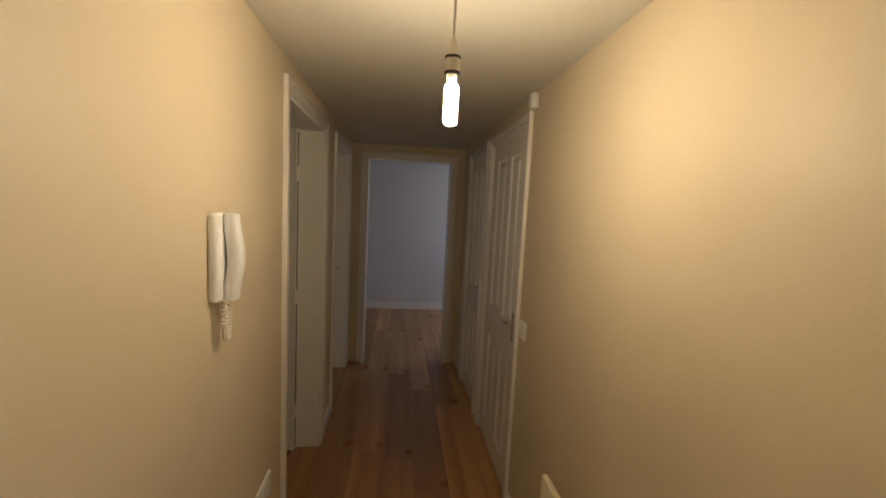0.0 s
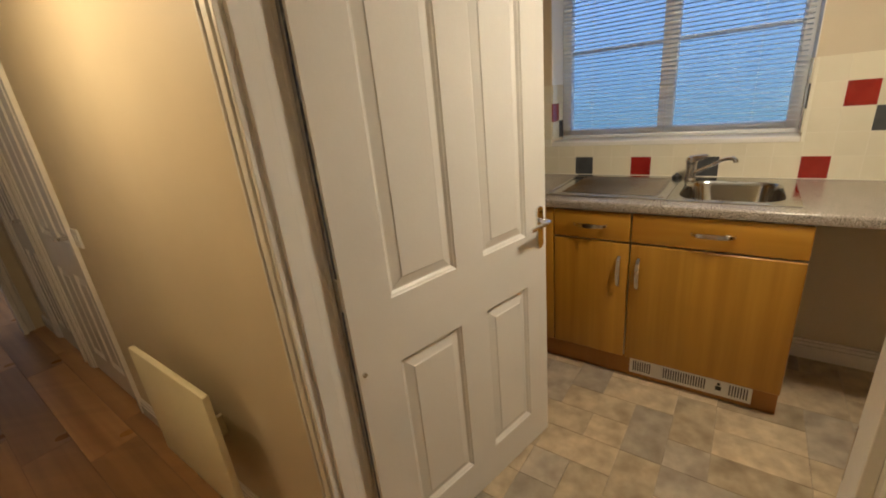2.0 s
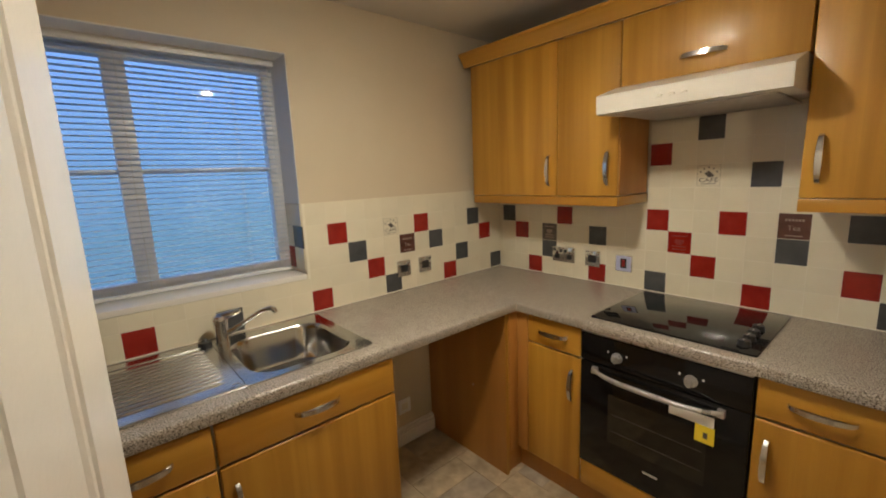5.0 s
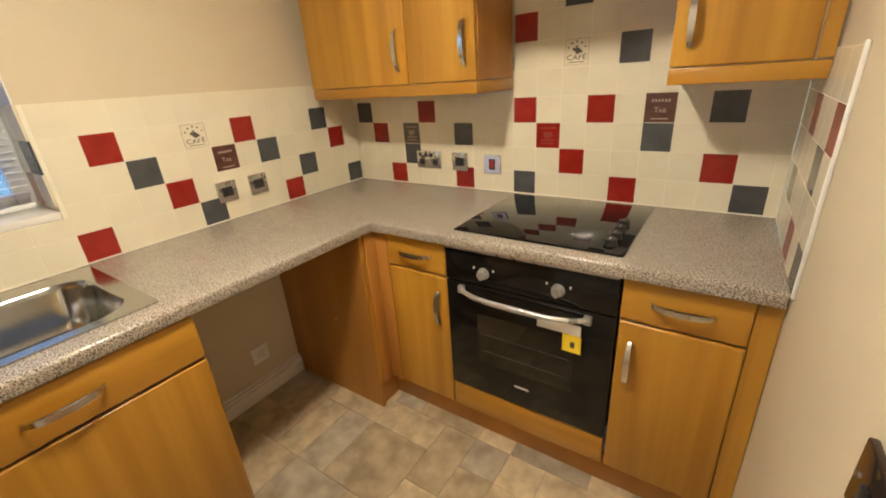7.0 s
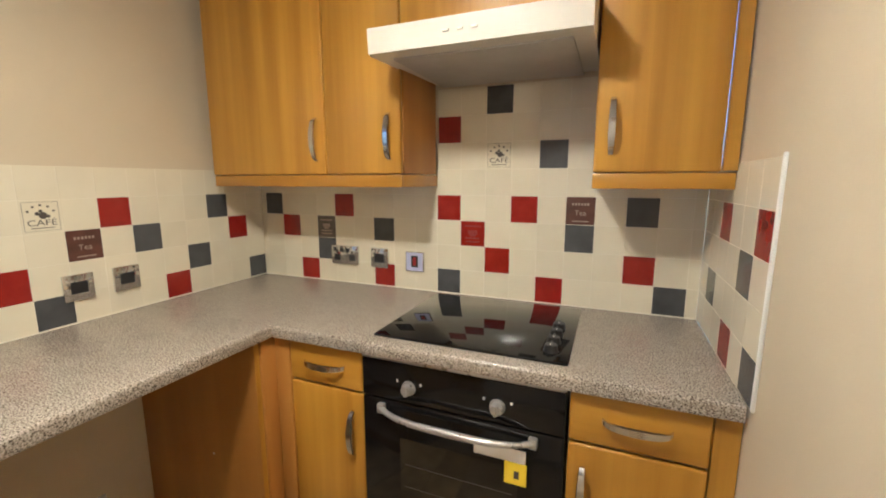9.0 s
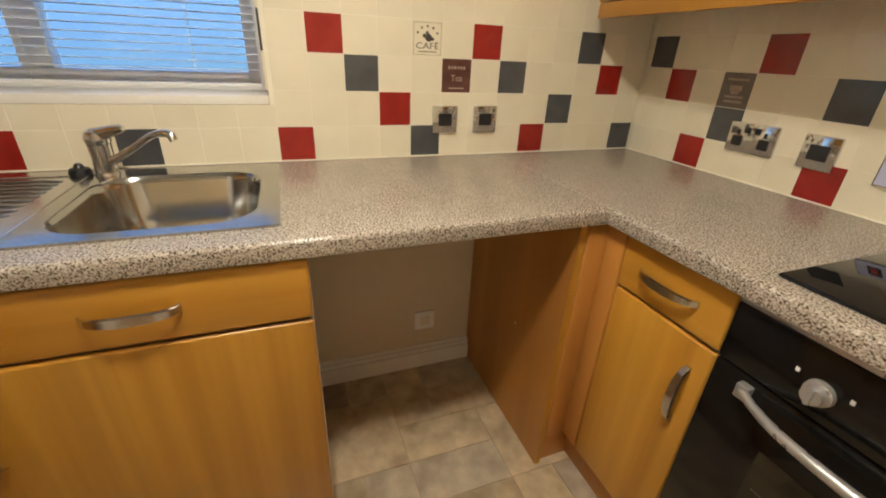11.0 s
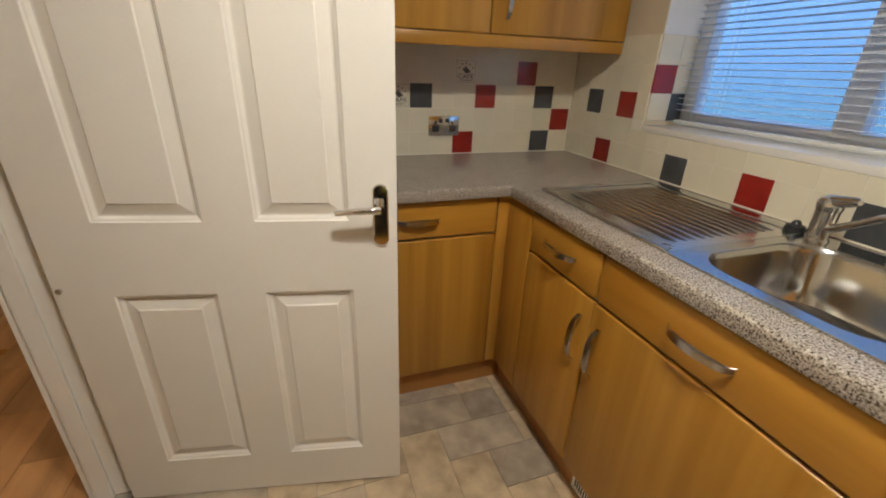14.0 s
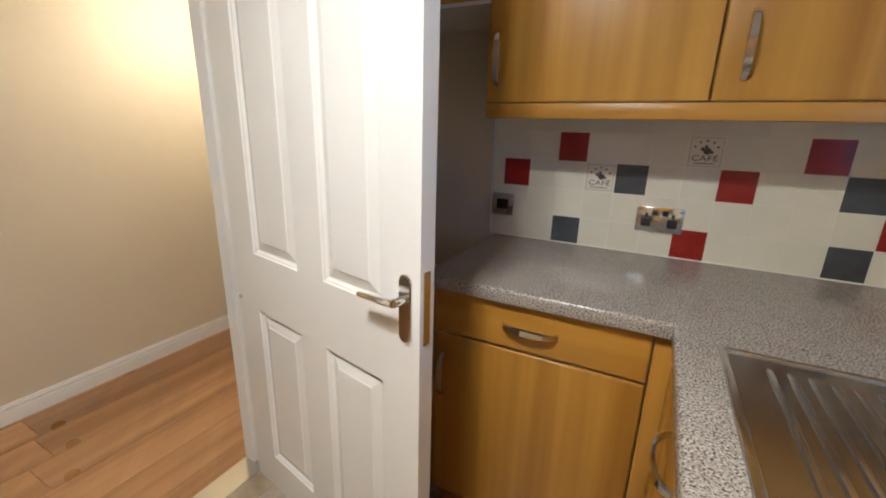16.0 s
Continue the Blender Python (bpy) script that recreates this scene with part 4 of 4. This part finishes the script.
part("white_tag", boxed(1.232, 1.375, OYF + 0.020, OYF + 0.0212, 0.646, 0.684), PAPER, tag)
yt = part("yellow_tag", boxed(1.228, 1.288, OYF + 0.022, OYF + 0.0232, 0.582, 0.646), YELLOW, tag)
part("printed_mark", boxed(1.248, 1.262, OYF + 0.0233, OYF + 0.0236, 0.60, 0.622), INK, yt)
solo("oven_filler", boxed(OX0 + 0.002, OX1 - 0.002, -1.444, -1.425, 0.130, 0.248, 0.003), WOOD_H, "beech strip beneath the oven", "filler strip")


# ---- wall cabinets ----
def wall_unit(m, w, label, handles, depth=0.30, z0=1.408, z1=2.132, side=WOOD_DK, level=False):
    """handles: for each door its left and right edge and the handle's place."""
    ob = thing("wall_cabinet", m, label, "cabinet", "kitchen wall units")
    part("body", boxed(0.0, w, 0.021, depth, z0 + 0.002, z1, 0.001, 1), side, ob, local=True)
    for a, b, u in handles:
        bm = boxed(a + 0.002, b - 0.002, 0, 0.019, z0, z1, 0.005, 3)
        d = part("door", bm, WOOD_V, ob, local=True)
        if level:
            bow_handle(Matrix.Translation((u, 0, z0 + 0.065)), 0.155, d)
        else:
            bow_handle(Matrix.Translation((u, 0, z0 + 0.125)), 0.155, d, True)
    return ob


UY = -1.68
MSU, MNU = (lambda x: pose(x, UY, 0, 0, 0, 180)), (lambda x: pose(x, 0.70, 0, 0, 0, 0))
wall_unit(MSU(2.625), 0.58, "honey beech wall cabinet beside the window wall", [(0, 0.58, 0.54)])
wall_unit(MSU(2.044), 0.309, "narrow honey beech wall cabinet beside the extractor", [(0, 0.309, 0.265)])
wall_unit(MSU(1.734), 0.610, "short beech wall cabinet above the extractor hood", [(0, 0.61, 0.305)], z0=1.865, level=True)
wall_unit(MSU(1.121), 0.315, "narrow honey beech wall cabinet at the far wall", [(0, 0.315, 0.045)])
wall_unit(MNU(1.479), 0.603, "honey beech wall cabinet above the short worktop", [(0, 0.603, 0.037)])
wall_unit(MNU(2.083), 0.605, "honey beech wall cabinet in the window corner", [(0, 0.605, 0.060)])
wall_unit(MNU(0.785), 0.690, "beech top cabinet over the empty fridge bay", [(0, 0.69, 0.345)], z0=1.70, level=True)
solo("cabinet_underside", boxed(0.82, 1.474, 0.715, 1.02, 1.690, 1.7005), CARCASS, "white underside board of the fridge-bay cabinet", "panel")
solo("filler_strip", boxed(0.772, 0.805, UY - 0.019, UY, 1.41, 2.13, 0.001, 1), WOOD_V, "beech filler strip beside the wall cabinet", "filler strip")
for nm, a in (("light_rail", (1.736, 2.625, UY - 0.024, UY - 0.006)), ("light_rail", (0.772, 1.121, UY - 0.024, UY - 0.006))):
    bm = boxed(a[0], a[1], a[2], a[3], 1.362, 1.406, 0.004)
    solo(nm, bm, WOOD_H, "beech light rail under the wall cabinets", "light rail", "light rails")
solo("light_rail", boxed(1.736, 1.753, S + 0.012, UY - 0.0245, 1.362, 1.406, 0.003), WOOD_H, "beech light rail return at the cabinet's end", "light rail", "light rails")
solo("light_rail", boxed(1.104, 1.121, S + 0.012, UY - 0.0245, 1.362, 1.406, 0.003), WOOD_H, "beech light rail return at the cabinet's end", "light rail", "light rails")
solo("light_rail", boxed(1.479, 2.688, 0.706, 0.724, 1.362, 1.406, 0.004), WOOD_H, "beech light rail under the wall cabinets", "light rail", "light rails")


def cornice(x0, x1, yf, sign):
    """Sloping cornice along the tops of wall cabinets."""
    bm = bmesh.new()
    prof = [(0.004, 2.134), (-0.010, 2.134), (-0.014, 2.150), (-0.034, 2.185), (-0.046, 2.192), (-0.046, 2.206), (0.004, 2.206)]
    loft(bm, [[(x, yf - sign * (-d), z) for d, z in prof] for x in (x0, x1)])
    bm.faces.new([v for v in bm.verts][:7])
    return solo("cornice", bm, WOOD_H, "moulded beech cornice on the wall cabinets", "cornice", "cornices")


cornice(0.772, 2.668, UY, -1)
cornice(0.785, 2.688, 0.70, 1)

# extractor hood
hood = thing("extractor_hood", pose(1.43, -1.75, 1.745), "white slimline extractor hood under the short cabinet", "extractor hood")
HX0, HX1 = 1.128, 1.742
bm = bmesh.new()
prof = [(S + 0.012, 1.758), (-1.520, 1.742), (-1.502, 1.744), (-1.496, 1.812), (-1.512, 1.818), (-1.66, 1.862), (S + 0.012, 1.862)]
loft(bm, [[(x, y, z) for y, z in prof] for x in (HX0, HX1)])
bm.faces.new([v for v in bm.verts][:7])
part("casing", bm, HOOD, hood)
part("filter", boxed(HX0 + 0.05, HX1 - 0.05, -1.96, -1.56, 1.738, 1.7465, 0.002), FILTER, hood, "grey mesh filter")
for x in (1.50, 1.46, 1.42):
    part("slider", boxed(x - 0.009, x + 0.009, -1.4985, -1.4925, 1.775, 1.782, 0.001, 1), OFFWHITE, hood, "small control slider")


# ---- sockets and switches ----
def face_plate(m, w, h, mt, kind, label, category, group=""):
    """A wall plate in the x-z plane facing -y, its back on the wall."""
    ob = thing(kind, m, label, category, group)
    part("plate", boxed(-w / 2, w / 2, -0.010, 0, -h / 2, h / 2, 0.003), mt, ob, local=True)
    return ob


def blank_switch(m, label="brushed steel fused switch plate with black insert"):
    ob = face_plate(m, 0.088, 0.088, PLATE, "switch_plate", label, "switch", "steel switch plates")
    part("insert", boxed(-0.024, 0.024, -0.0125, -0.0095, -0.020, 0.020, 0.002), BLACK, ob, "black insert", local=True)
    for x in (-0.033, 0.033):
        part("screw", cyl(bmesh.new(), (x, -0.0095, 0), (x, -0.0115, 0), 0.0035, seg=10), CHROME, ob, local=True)
    return ob


def double_socket(m, mt=PLATE, label="brushed steel double socket with black inserts"):
    ob = face_plate(m, 0.147, 0.088, mt, "double_socket", label, "socket", "double sockets")
    for x in (-0.041, 0.041):
        bm = boxed(x - 0.004, x + 0.004, -0.012, -0.0095, 0.008, 0.022)
        for dx3 in (-0.011, 0.011):
            box(bm, x + dx3 - 0.0045, x + dx3 + 0.0045, -0.012, -0.0095, -0.016, -0.009)
        box(bm, x - 0.016, x + 0.016, -0.0115, -0.0095, -0.026, 0.004, 0.002)
        part("socket_holes", bm, BLACK, ob, "black socket outlet", local=True)
    for x in (-0.016, 0.016):
        part("rocker", boxed(x - 0.009, x + 0.009, -0.014, -0.0095, 0.014, 0.032, 0.002), BLACK, ob, "black rocker", local=True)
    return ob


TE, TN, TS = 2.70, 1.02, -2.0035
RE, RN, RS = -90, 0, 180
blank_switch(pose(TE, -1.190, 1.034, 0, 0, RE))
blank_switch(pose(TE, -1.339, 1.034, 0, 0, RE))
double_socket(pose(2.205, TS, 1.043, 0, 0, RS))
blank_switch(pose(2.020, TS, 1.041, 0, 0, RS))
cooker = face_plate(pose(1.843, TS, 1.037, 0, 0, RS), 0.088, 0.088, PLATE, "cooker_switch", "chrome cooker switch with red rocker and blue film", "switch")
part("film", boxed(-0.040, 0.040, -0.0106, -0.0099, -0.040, 0.040), BLUE_FILM, cooker, "pale blue protective film over the plate", local=True)
part("surround", boxed(-0.016, 0.016, -0.0118, -0.0095, -0.024, 0.026, 0.001, 1), BLACK, cooker, "black surround", local=True)
part("rocker", boxed(-0.008, 0.008, -0.0145, -0.0095, -0.016, 0.020, 0.003), RED_GLOW, cooker, "red rocker", local=True)
blank_switch(pose(1.452, TN, 1.040, 0, 0, RN))
double_socket(pose(2.022, TN, 1.042, 0, 0, RN))
ks = face_plate(pose(W, -0.737, 1.008, 0, 0, 90), 0.088, 0.088, BLACK_NICKEL, "light_switch", "dark mirror-finish light switch beside the kitchen doorway", "switch")
part("rocker", boxed(-0.007, 0.007, -0.0145, -0.0095, -0.013, 0.013, 0.002), BLACK, ks, "black rocker", local=True)
for x in (-0.033, 0.033):
    part("screw", cyl(bmesh.new(), (x, -0.0095, 0), (x, -0.0118, 0), 0.0038, seg=10), CHROME, ks, "bright screw head", local=True)
low = face_plate(pose(1.057, N, 0.225, 0, 0, 0), 0.086, 0.086, UPVC, "wall_socket", "white low-level fridge socket plate", "socket")
part("cover", boxed(-0.02, 0.02, -0.0115, -0.0095, -0.02, 0.02, 0.002), OFFWHITE, low, local=True)
gapsock = face_plate(pose(E, -1.14, 0.222, 0, 0, RE), 0.086, 0.086, UPVC, "wall_socket", "white low-level socket plate in the appliance bay", "socket")
part("cover", boxed(-0.02, 0.02, -0.0115, -0.0095, -0.02, 0.02, 0.002), OFFWHITE, gapsock, local=True)
sw = face_plate(pose(WC, 1.90, 0.99, 0, 0, -90), 0.086, 0.086, UPVC, "light_switch", "white corridor light switch beside the panelled door", "switch")
part("rocker", boxed(-0.008, 0.008, -0.014, -0.0095, -0.014, 0.014, 0.002), UPVC, sw, local=True)
sk = face_plate(pose(CL, 1.45, 0.50, 0, 0, 90), 0.147, 0.086, UPVC, "corridor_socket", "white low double socket on the corridor wall", "socket")
part("rocker", boxed(-0.03, 0.03, -0.013, -0.0095, 0.012, 0.03, 0.002), UPVC, sk, local=True)
solo("alarm_sensor", boxed(WC - 0.035, WC, 1.905, 1.955, 2.055, 2.125, 0.008), UPVC, "small white alarm sensor above the corridor door", "sensor")

# door-entry phone
phone = thing("entry_phone", pose(CL, 1.068, 1.422, 0, 0, 90), "white wall-mounted door entry handset with curled cord", "entry phone")
part("base_plate", boxed(-0.041, 0.036, -0.026, 0, -0.112, 0.112, 0.010, 3), UPVC, phone, local=True)
bm = bmesh.new()
pts = [(0.012, -0.043 - 0.007 * math.cos(math.pi * s), 0.110 * s) for s in [-1 + 2 * i / 12 for i in range(13)]]
loft(bm, [[(0.012 + x, p[1] + y, p[2]) for x, y in rounded(-0.022, 0.022, -0.017, 0.017, 0.010, 3)] for p in pts])
part("handset", bm, UPVC, phone, "curved white handset", local=True)
for z in (-0.085, 0.085):
    part("ear_cap", boxed(-0.012, 0.036, -0.045, -0.024, z - 0.026, z + 0.026, 0.008), UPVC, phone, local=True)
bm = bmesh.new()
coil = []
for i in range(220):
    u = i / 219
    sag = 4 * u * (1 - u)
    coil.append((0.020 - 0.040 * u + 0.0065 * math.cos(i * 0.9), -0.030 + 0.0065 * math.sin(i * 0.9), -0.106 - 0.105 * sag))
tube(bm, coil, 0.0026, 6)
part("curled_cord", bm, OFFWHITE, phone, "curled cord", local=True)

# panel heater on the corridor wall
ph = thing("panel_heater", pose(0.555, 1.02, 0.2), "thin cream enamel panel heater on wall brackets", "heater")
bm = boxed(0.545, 0.567, 0.69, 1.25, 0.23, 0.690, 0.006)
part("panel", bm, HEATER, ph)
part("back_casing", boxed(0.569, 0.590, 0.80, 1.13, 0.30, 0.50, 0.006), HEATER, ph)
for y in (0.94, 1.17):
    part("bracket", boxed(0.569, WC, y - 0.008, y + 0.008, 0.36, 0.44), HEATER, ph)


# ---- wall tiles ----
TG = 0.0006
tile_mesh = {}


def tile_of(w, h, mt):
    key = (round(w, 4), round(h, 4), mt.name)
    if key not in tile_mesh:
        bm = bmesh.new()
        e = 0.0007
        loft(bm, [[(TG, 0, TG), (w - TG, 0, TG), (w - TG, 0, h - TG), (TG, 0, h - TG)], [(TG, -0.005, TG), (w - TG, -0.005, TG), (w - TG, -0.005, h - TG), (TG, -0.005, h - TG)],
                  [(TG + e, -0.006, TG + e), (w - TG - e, -0.006, TG + e), (w - TG - e, -0.006, h - TG - e), (TG + e, -0.006, h - TG - e)]])
        tile_mesh[key] = meshed("tile", bm, mt, smooth=False)
    return tile_mesh[key]


def words(text, size, mt, parent, x, z, font_scale=(1, 1)):
    cu = bpy.data.curves.new("text", "FONT")
    cu.body, cu.size, cu.align_x, cu.extrude, cu.resolution_u = text, size, "CENTER", 0.0002, 3
    tmp = bpy.data.objects.new("text", cu)
    me = bpy.data.meshes.new_from_object(tmp)
    bpy.data.objects.remove(tmp)
    me.materials.clear()
    me.materials.append(mt)
    ob = new("lettering", me)
    ob.parent = parent
    ob.matrix_basis = pose(x, -0.0064, z, 90, 0, 0) @ Matrix.Diagonal((font_scale[0], font_scale[1], 1, 1))
    return ob


def printed(name, bm, mt, parent, label=""):
    ob = new(name, meshed(name, bm, mt))
    ob.parent = parent
    return tagged(ob, label)


def cafe_print(tile):
    words("CAFÉ", 0.026, INK, tile, P / 2, 0.024, (1.25, 1))
    bm = cyl(bmesh.new(), (0.056, -0.0062, 0.055), (0.056, -0.0066, 0.055), 0.011, seg=14)
    cyl(bm, (0.042, -0.0062, 0.061), (0.042, -0.0066, 0.061), 0.006, seg=10)
    cyl(bm, (0.051, -0.0062, 0.069), (0.051, -0.0066, 0.069), 0.005, seg=10)
    cyl(bm, (0.069, -0.0062, 0.052), (0.069, -0.0066, 0.052), 0.005, seg=10)
    printed("bean_motif", bm, INK, tile)
    bm = bmesh.new()
    for a in (150, 120, 90, 60, 30):
        x, z = P / 2 + 0.037 * math.cos(radians(a)), 0.05 + 0.037 * math.sin(radians(a))
        box(bm, x - 0.003, x + 0.003, -0.0066, -0.0061, z - 0.003, z + 0.003)
    box(bm, 0.022, 0.082, -0.0066, -0.0061, 0.015, 0.0175)
    b = 0.0008
    for q in ((0.007, 0.097, 0.007, 0.007 + b), (0.007, 0.097, 0.096, 0.096 + b), (0.007, 0.007 + b, 0.007, 0.096), (0.096, 0.096 + b, 0.007, 0.096)):
        box(bm, q[0], q[1], -0.0066, -0.0061, q[2], q[3])
    printed("small_print", bm, INK, tile)


def tea_print(tile):
    words("Tea", 0.027, INK_PALE, tile, P / 2, 0.036)
    bm = bmesh.new()
    for i in range(6):
        box(bm, 0.022 + 0.0105 * i, 0.0285 + 0.0105 * i, -0.0066, -0.0061, 0.072, 0.081)
    box(bm, 0.025, 0.08, -0.0066, -0.0061, 0.012, 0.016)
    printed("small_print", bm, INK_PALE, tile)


def cup_print(tile, ink):
    bm = bmesh.new()
    box(bm, P / 2 - 0.020, P / 2 + 0.020, -0.0066, -0.0061, 0.050, 0.066, 0.0002, 1)
    box(bm, P / 2 - 0.013, P / 2 + 0.013, -0.0066, -0.0061, 0.041, 0.0495)
    box(bm, P / 2 - 0.03, P / 2 + 0.03, -0.0066, -0.0061, 0.030, 0.036)
    box(bm, P / 2 - 0.034, P / 2 + 0.034, -0.0066, -0.0061, 0.080, 0.086)
    box(bm, P / 2 - 0.03, P / 2 + 0.03, -0.0066, -0.0061, 0.016, 0.022)
    printed("cup_motif", bm, ink, tile)


KINDS = {"r": TILE_RED, "d": TILE_DARK, "c": TILE_CREAM, "t": TILE_BROWN, "g": TILE_GREY, "u": TILE_RED}


def put_tile(parent, m, w, h, k):
    ob = new("tile", tile_of(w, h, KINDS.get(k, TILE_CREAM)))
    ob.parent = parent
    ob.matrix_basis = m
    if k == "c":
        cafe_print(ob)
    elif k == "t":
        tea_print(ob)
    elif k == "g":
        cup_print(ob, INK_PALE)
    elif k == "u":
        cup_print(ob, INK_RED)
    return ob


def spots(text):
    out = {}
    for word in text.split():
        k, c, r = word[0], *word[1:].split(",")
        out[(int(c), int(r))] = k
    return out


for parent, pieces in ((wall_e, ((E - 0.0054, E, -2.003, 1.018, Z0, WIN_Z0 - 0.021), (E - 0.0054, E, -2.003, WIN_Y0 - 0.001, WIN_Z0 - 0.021, Z0 + 5 * P), (E - 0.0054, E, WIN_Y1 + 0.001, 1.018, WIN_Z0 - 0.021, Z0 + 5 * P))),
                       (wall_s, ((W + 0.007, 2.699, S, S + 0.0054, Z0, Z0 + 5 * P), (1.124, 1.733, S, S + 0.0054, Z0 + 5 * P, Z0 + 8 * P))),
                       (wall_n, ((1.406, 2.697, N - 0.0054, N, Z0, Z0 + 5 * P),)), (wall_w, ((W, W + 0.0054, -2.003, -2.003 + 6 * P, Z0, Z0 + 5 * P),))):
    bm = bmesh.new()
    for q in pieces:
        box(bm, *q)
    part("grout", bm, GROUT, parent)

# east wall: columns count from the window's corner towards the oven wall
deco = spots("r0,0 r1,3 r3,1 r6,3 r8,0 r11,2 r-7,0 r-14,0 r-13,2 d2,2 d4,0 d7,2 d9,1 d12,0 d10,3 d-4,0 d-10,0 d-15,2 t5,2 c4,3")
YW = -0.658
for c in range(-17, 13):
    for r in range(5):
        ya, yb = min(YW - P * c, 1.018), max(YW - P * (c + 1), -2.002)
        za, zb = Z0 + P * r, Z0 + P * (r + 1)
        if ya - yb < 0.02:
            continue
        if yb < WIN_Y1 and ya > WIN_Y0:
            if zb > WIN_Z0:
                if za >= WIN_Z0 - 0.02:
                    if ya > WIN_Y1 + 0.02:
                        yb = WIN_Y1
                    elif yb < WIN_Y0 - 0.02:
                        ya = WIN_Y0
                    else:
                        continue
                else:
                    zb = WIN_Z0 - 0.02
        put_tile(wall_e, pose(E, ya, za, 0, 0, -90), ya - yb, zb - za, deco.get((c, r), "-"))
# tiles in the window's reveals
for c in range(2):
    for r in range(3):
        za, zb = max(Z0 + P * (r + 2), WIN_Z0 + 0.005), Z0 + P * (r + 3)
        kind_l = {(0, 1): "r", (1, 0): "d"}.get((c, r), "-")
        kind_r = {(0, 1): "d", (1, 0): "r"}.get((c, r), "-")
        wd = P if c == 0 else 0.085 - 0.014
        put_tile(wall_e, pose(E + P * c, WIN_Y1, za, 0, 0, 0), wd, zb - za, kind_l)
        put_tile(wall_e, pose(E + P * c + wd, WIN_Y0, za, 0, 0, 180), wd, zb - za, kind_r)
# south wall: columns from the window corner; more rows behind the hob
deco = spots("r2,0 r6,0 r13,0 r11,1 r16,1 r1,2 r4,3 r9,3 r12,3 r9,6 u10,2 d9,0 d17,0 d3,1 d6,2 d14,2 d0,3 d16,3 d13,5 d11,7 g3,2 t14,3 c11,5")
for c in range(-1, 19):
    for r in range(8):
        xa, xb = min(2.70 - 0.03 - P * c, 2.699), max(2.70 - 0.03 - P * (c + 1), W + 0.007)
        if xa - xb < 0.02 or (r >= 5 and not (9 <= c <= 14)):
            continue
        if r >= 5:
            xa, xb = min(xa, 1.733), max(xb, 1.123)
        put_tile(wall_s, pose(xa, S, Z0 + P * r, 0, 0, 180), xa - xb, P, deco.get((c, r), "-"))
# north wall: columns from the free end of the worktop
deco = spots("r0,2 r2,3 r6,0 r7,2 r9,3 r11,1 d2,0 d4,2 d10,0 d10,2 c3,2 c6,3")
for c in range(-1, 13):
    for r in range(5):
        xa, xb = max(1.448 + P * c, 1.405), min(1.448 + P * (c + 1), 2.698)
        if xb - xa < 0.02:
            continue
        put_tile(wall_n, pose(xa, N, Z0 + P * r, 0, 0, 0), xb - xa, P, deco.get((c, r), "-"))
# short tiled return at the oven run's end
deco = spots("r2,3 r5,3 d4,2 d1,1 r3,0 d5,0")
for c in range(6):
    for r in range(5):
        put_tile(wall_w, pose(W, -2.003 + P * c, Z0 + P * r, 0, 0, 90), P, P, deco.get((c, r), "-"))
solo("tile_edge_trim", boxed(W, W + 0.008, -2.003 + 6 * P, -2.003 + 6 * P + 0.010, Z0, Z0 + 5 * P + 0.008, 0.003), UPVC, "white plastic tile edge trim", "tile trim", kind="structure")
solo("tile_edge_trim", boxed(1.395, 1.4045, N - 0.008, N, Z0, Z0 + 5 * P - 0.06, 0.003), UPVC, "white plastic tile edge trim", "tile trim", kind="structure")

# ---- kitchen floor pieces ----
rng = random.Random(7)
MOD = 0.152
nx, ny = int((E - W) / MOD) + 2, int((N - S) / MOD) + 2
taken, vinyl_mesh = set(), {}
for j in range(ny):
    for i in range(nx):
        if (i, j) in taken:
            continue
        opts = [(1, 1), (2, 1), (1, 2), (2, 2), (2, 1), (1, 2), (1, 1)]
        rng.shuffle(opts)
        for a, b in opts + [(1, 1)]:
            cells = [(i + p, j + q) for p in range(a) for q in range(b)]
            if all(cc not in taken and cc[0] < nx and cc[1] < ny for cc in cells):
                break
        taken.update(cells)
        x0, x1 = W - 0.05 + i * MOD, min(W - 0.05 + (i + a) * MOD, E)
        y0, y1 = S + j * MOD, min(S + (j + b) * MOD, N)
        if x1 - x0 < 0.01 or y1 - y0 < 0.01:
            continue
        tone = VINYL_GREY if rng.random() < 0.25 else VINYL
        key = (round(x1 - x0, 3), round(y1 - y0, 3), tone.name)
        if key not in vinyl_mesh:
            vinyl_mesh[key] = meshed("floor_tile", boxed(0.0009, key[0] - 0.0009, 0.0009, key[1] - 0.0009, -0.004, 0.0, 0.0006, 1), tone, smooth=False)
        ob = new("floor_tile", vinyl_mesh[key])
        ob.parent = floor_k
        ob.matrix_basis = pose(x0, y0, 0)

# ---- corridor planks ----
PW, PL = 0.192, 1.28
plank_mesh = {}
i, x = 0, CL - 0.16
while x < WC + 0.05:
    y = -1.7 - rng.random() * 1.1
    w = min(PW, WC + 0.052 - x)
    while y < 6.14:
        y0, y1 = max(y, -1.7), min(y + PL, 6.14)
        if y1 - y0 > 0.01 and w > 0.01:
            key = (round(w, 3), round(y1 - y0, 2))
            if key not in plank_mesh:
                plank_mesh[key] = meshed("plank", boxed(0.0008, key[0] - 0.0008, 0.0008, key[1] - 0.0008, -0.004, 0.0, 0.0006, 1), PLANK, smooth=False)
            ob = new("plank", plank_mesh[key])
            ob.parent = floor_c
            ob.matrix_basis = pose(x, y0, 0)
        y += PL
    x += PW
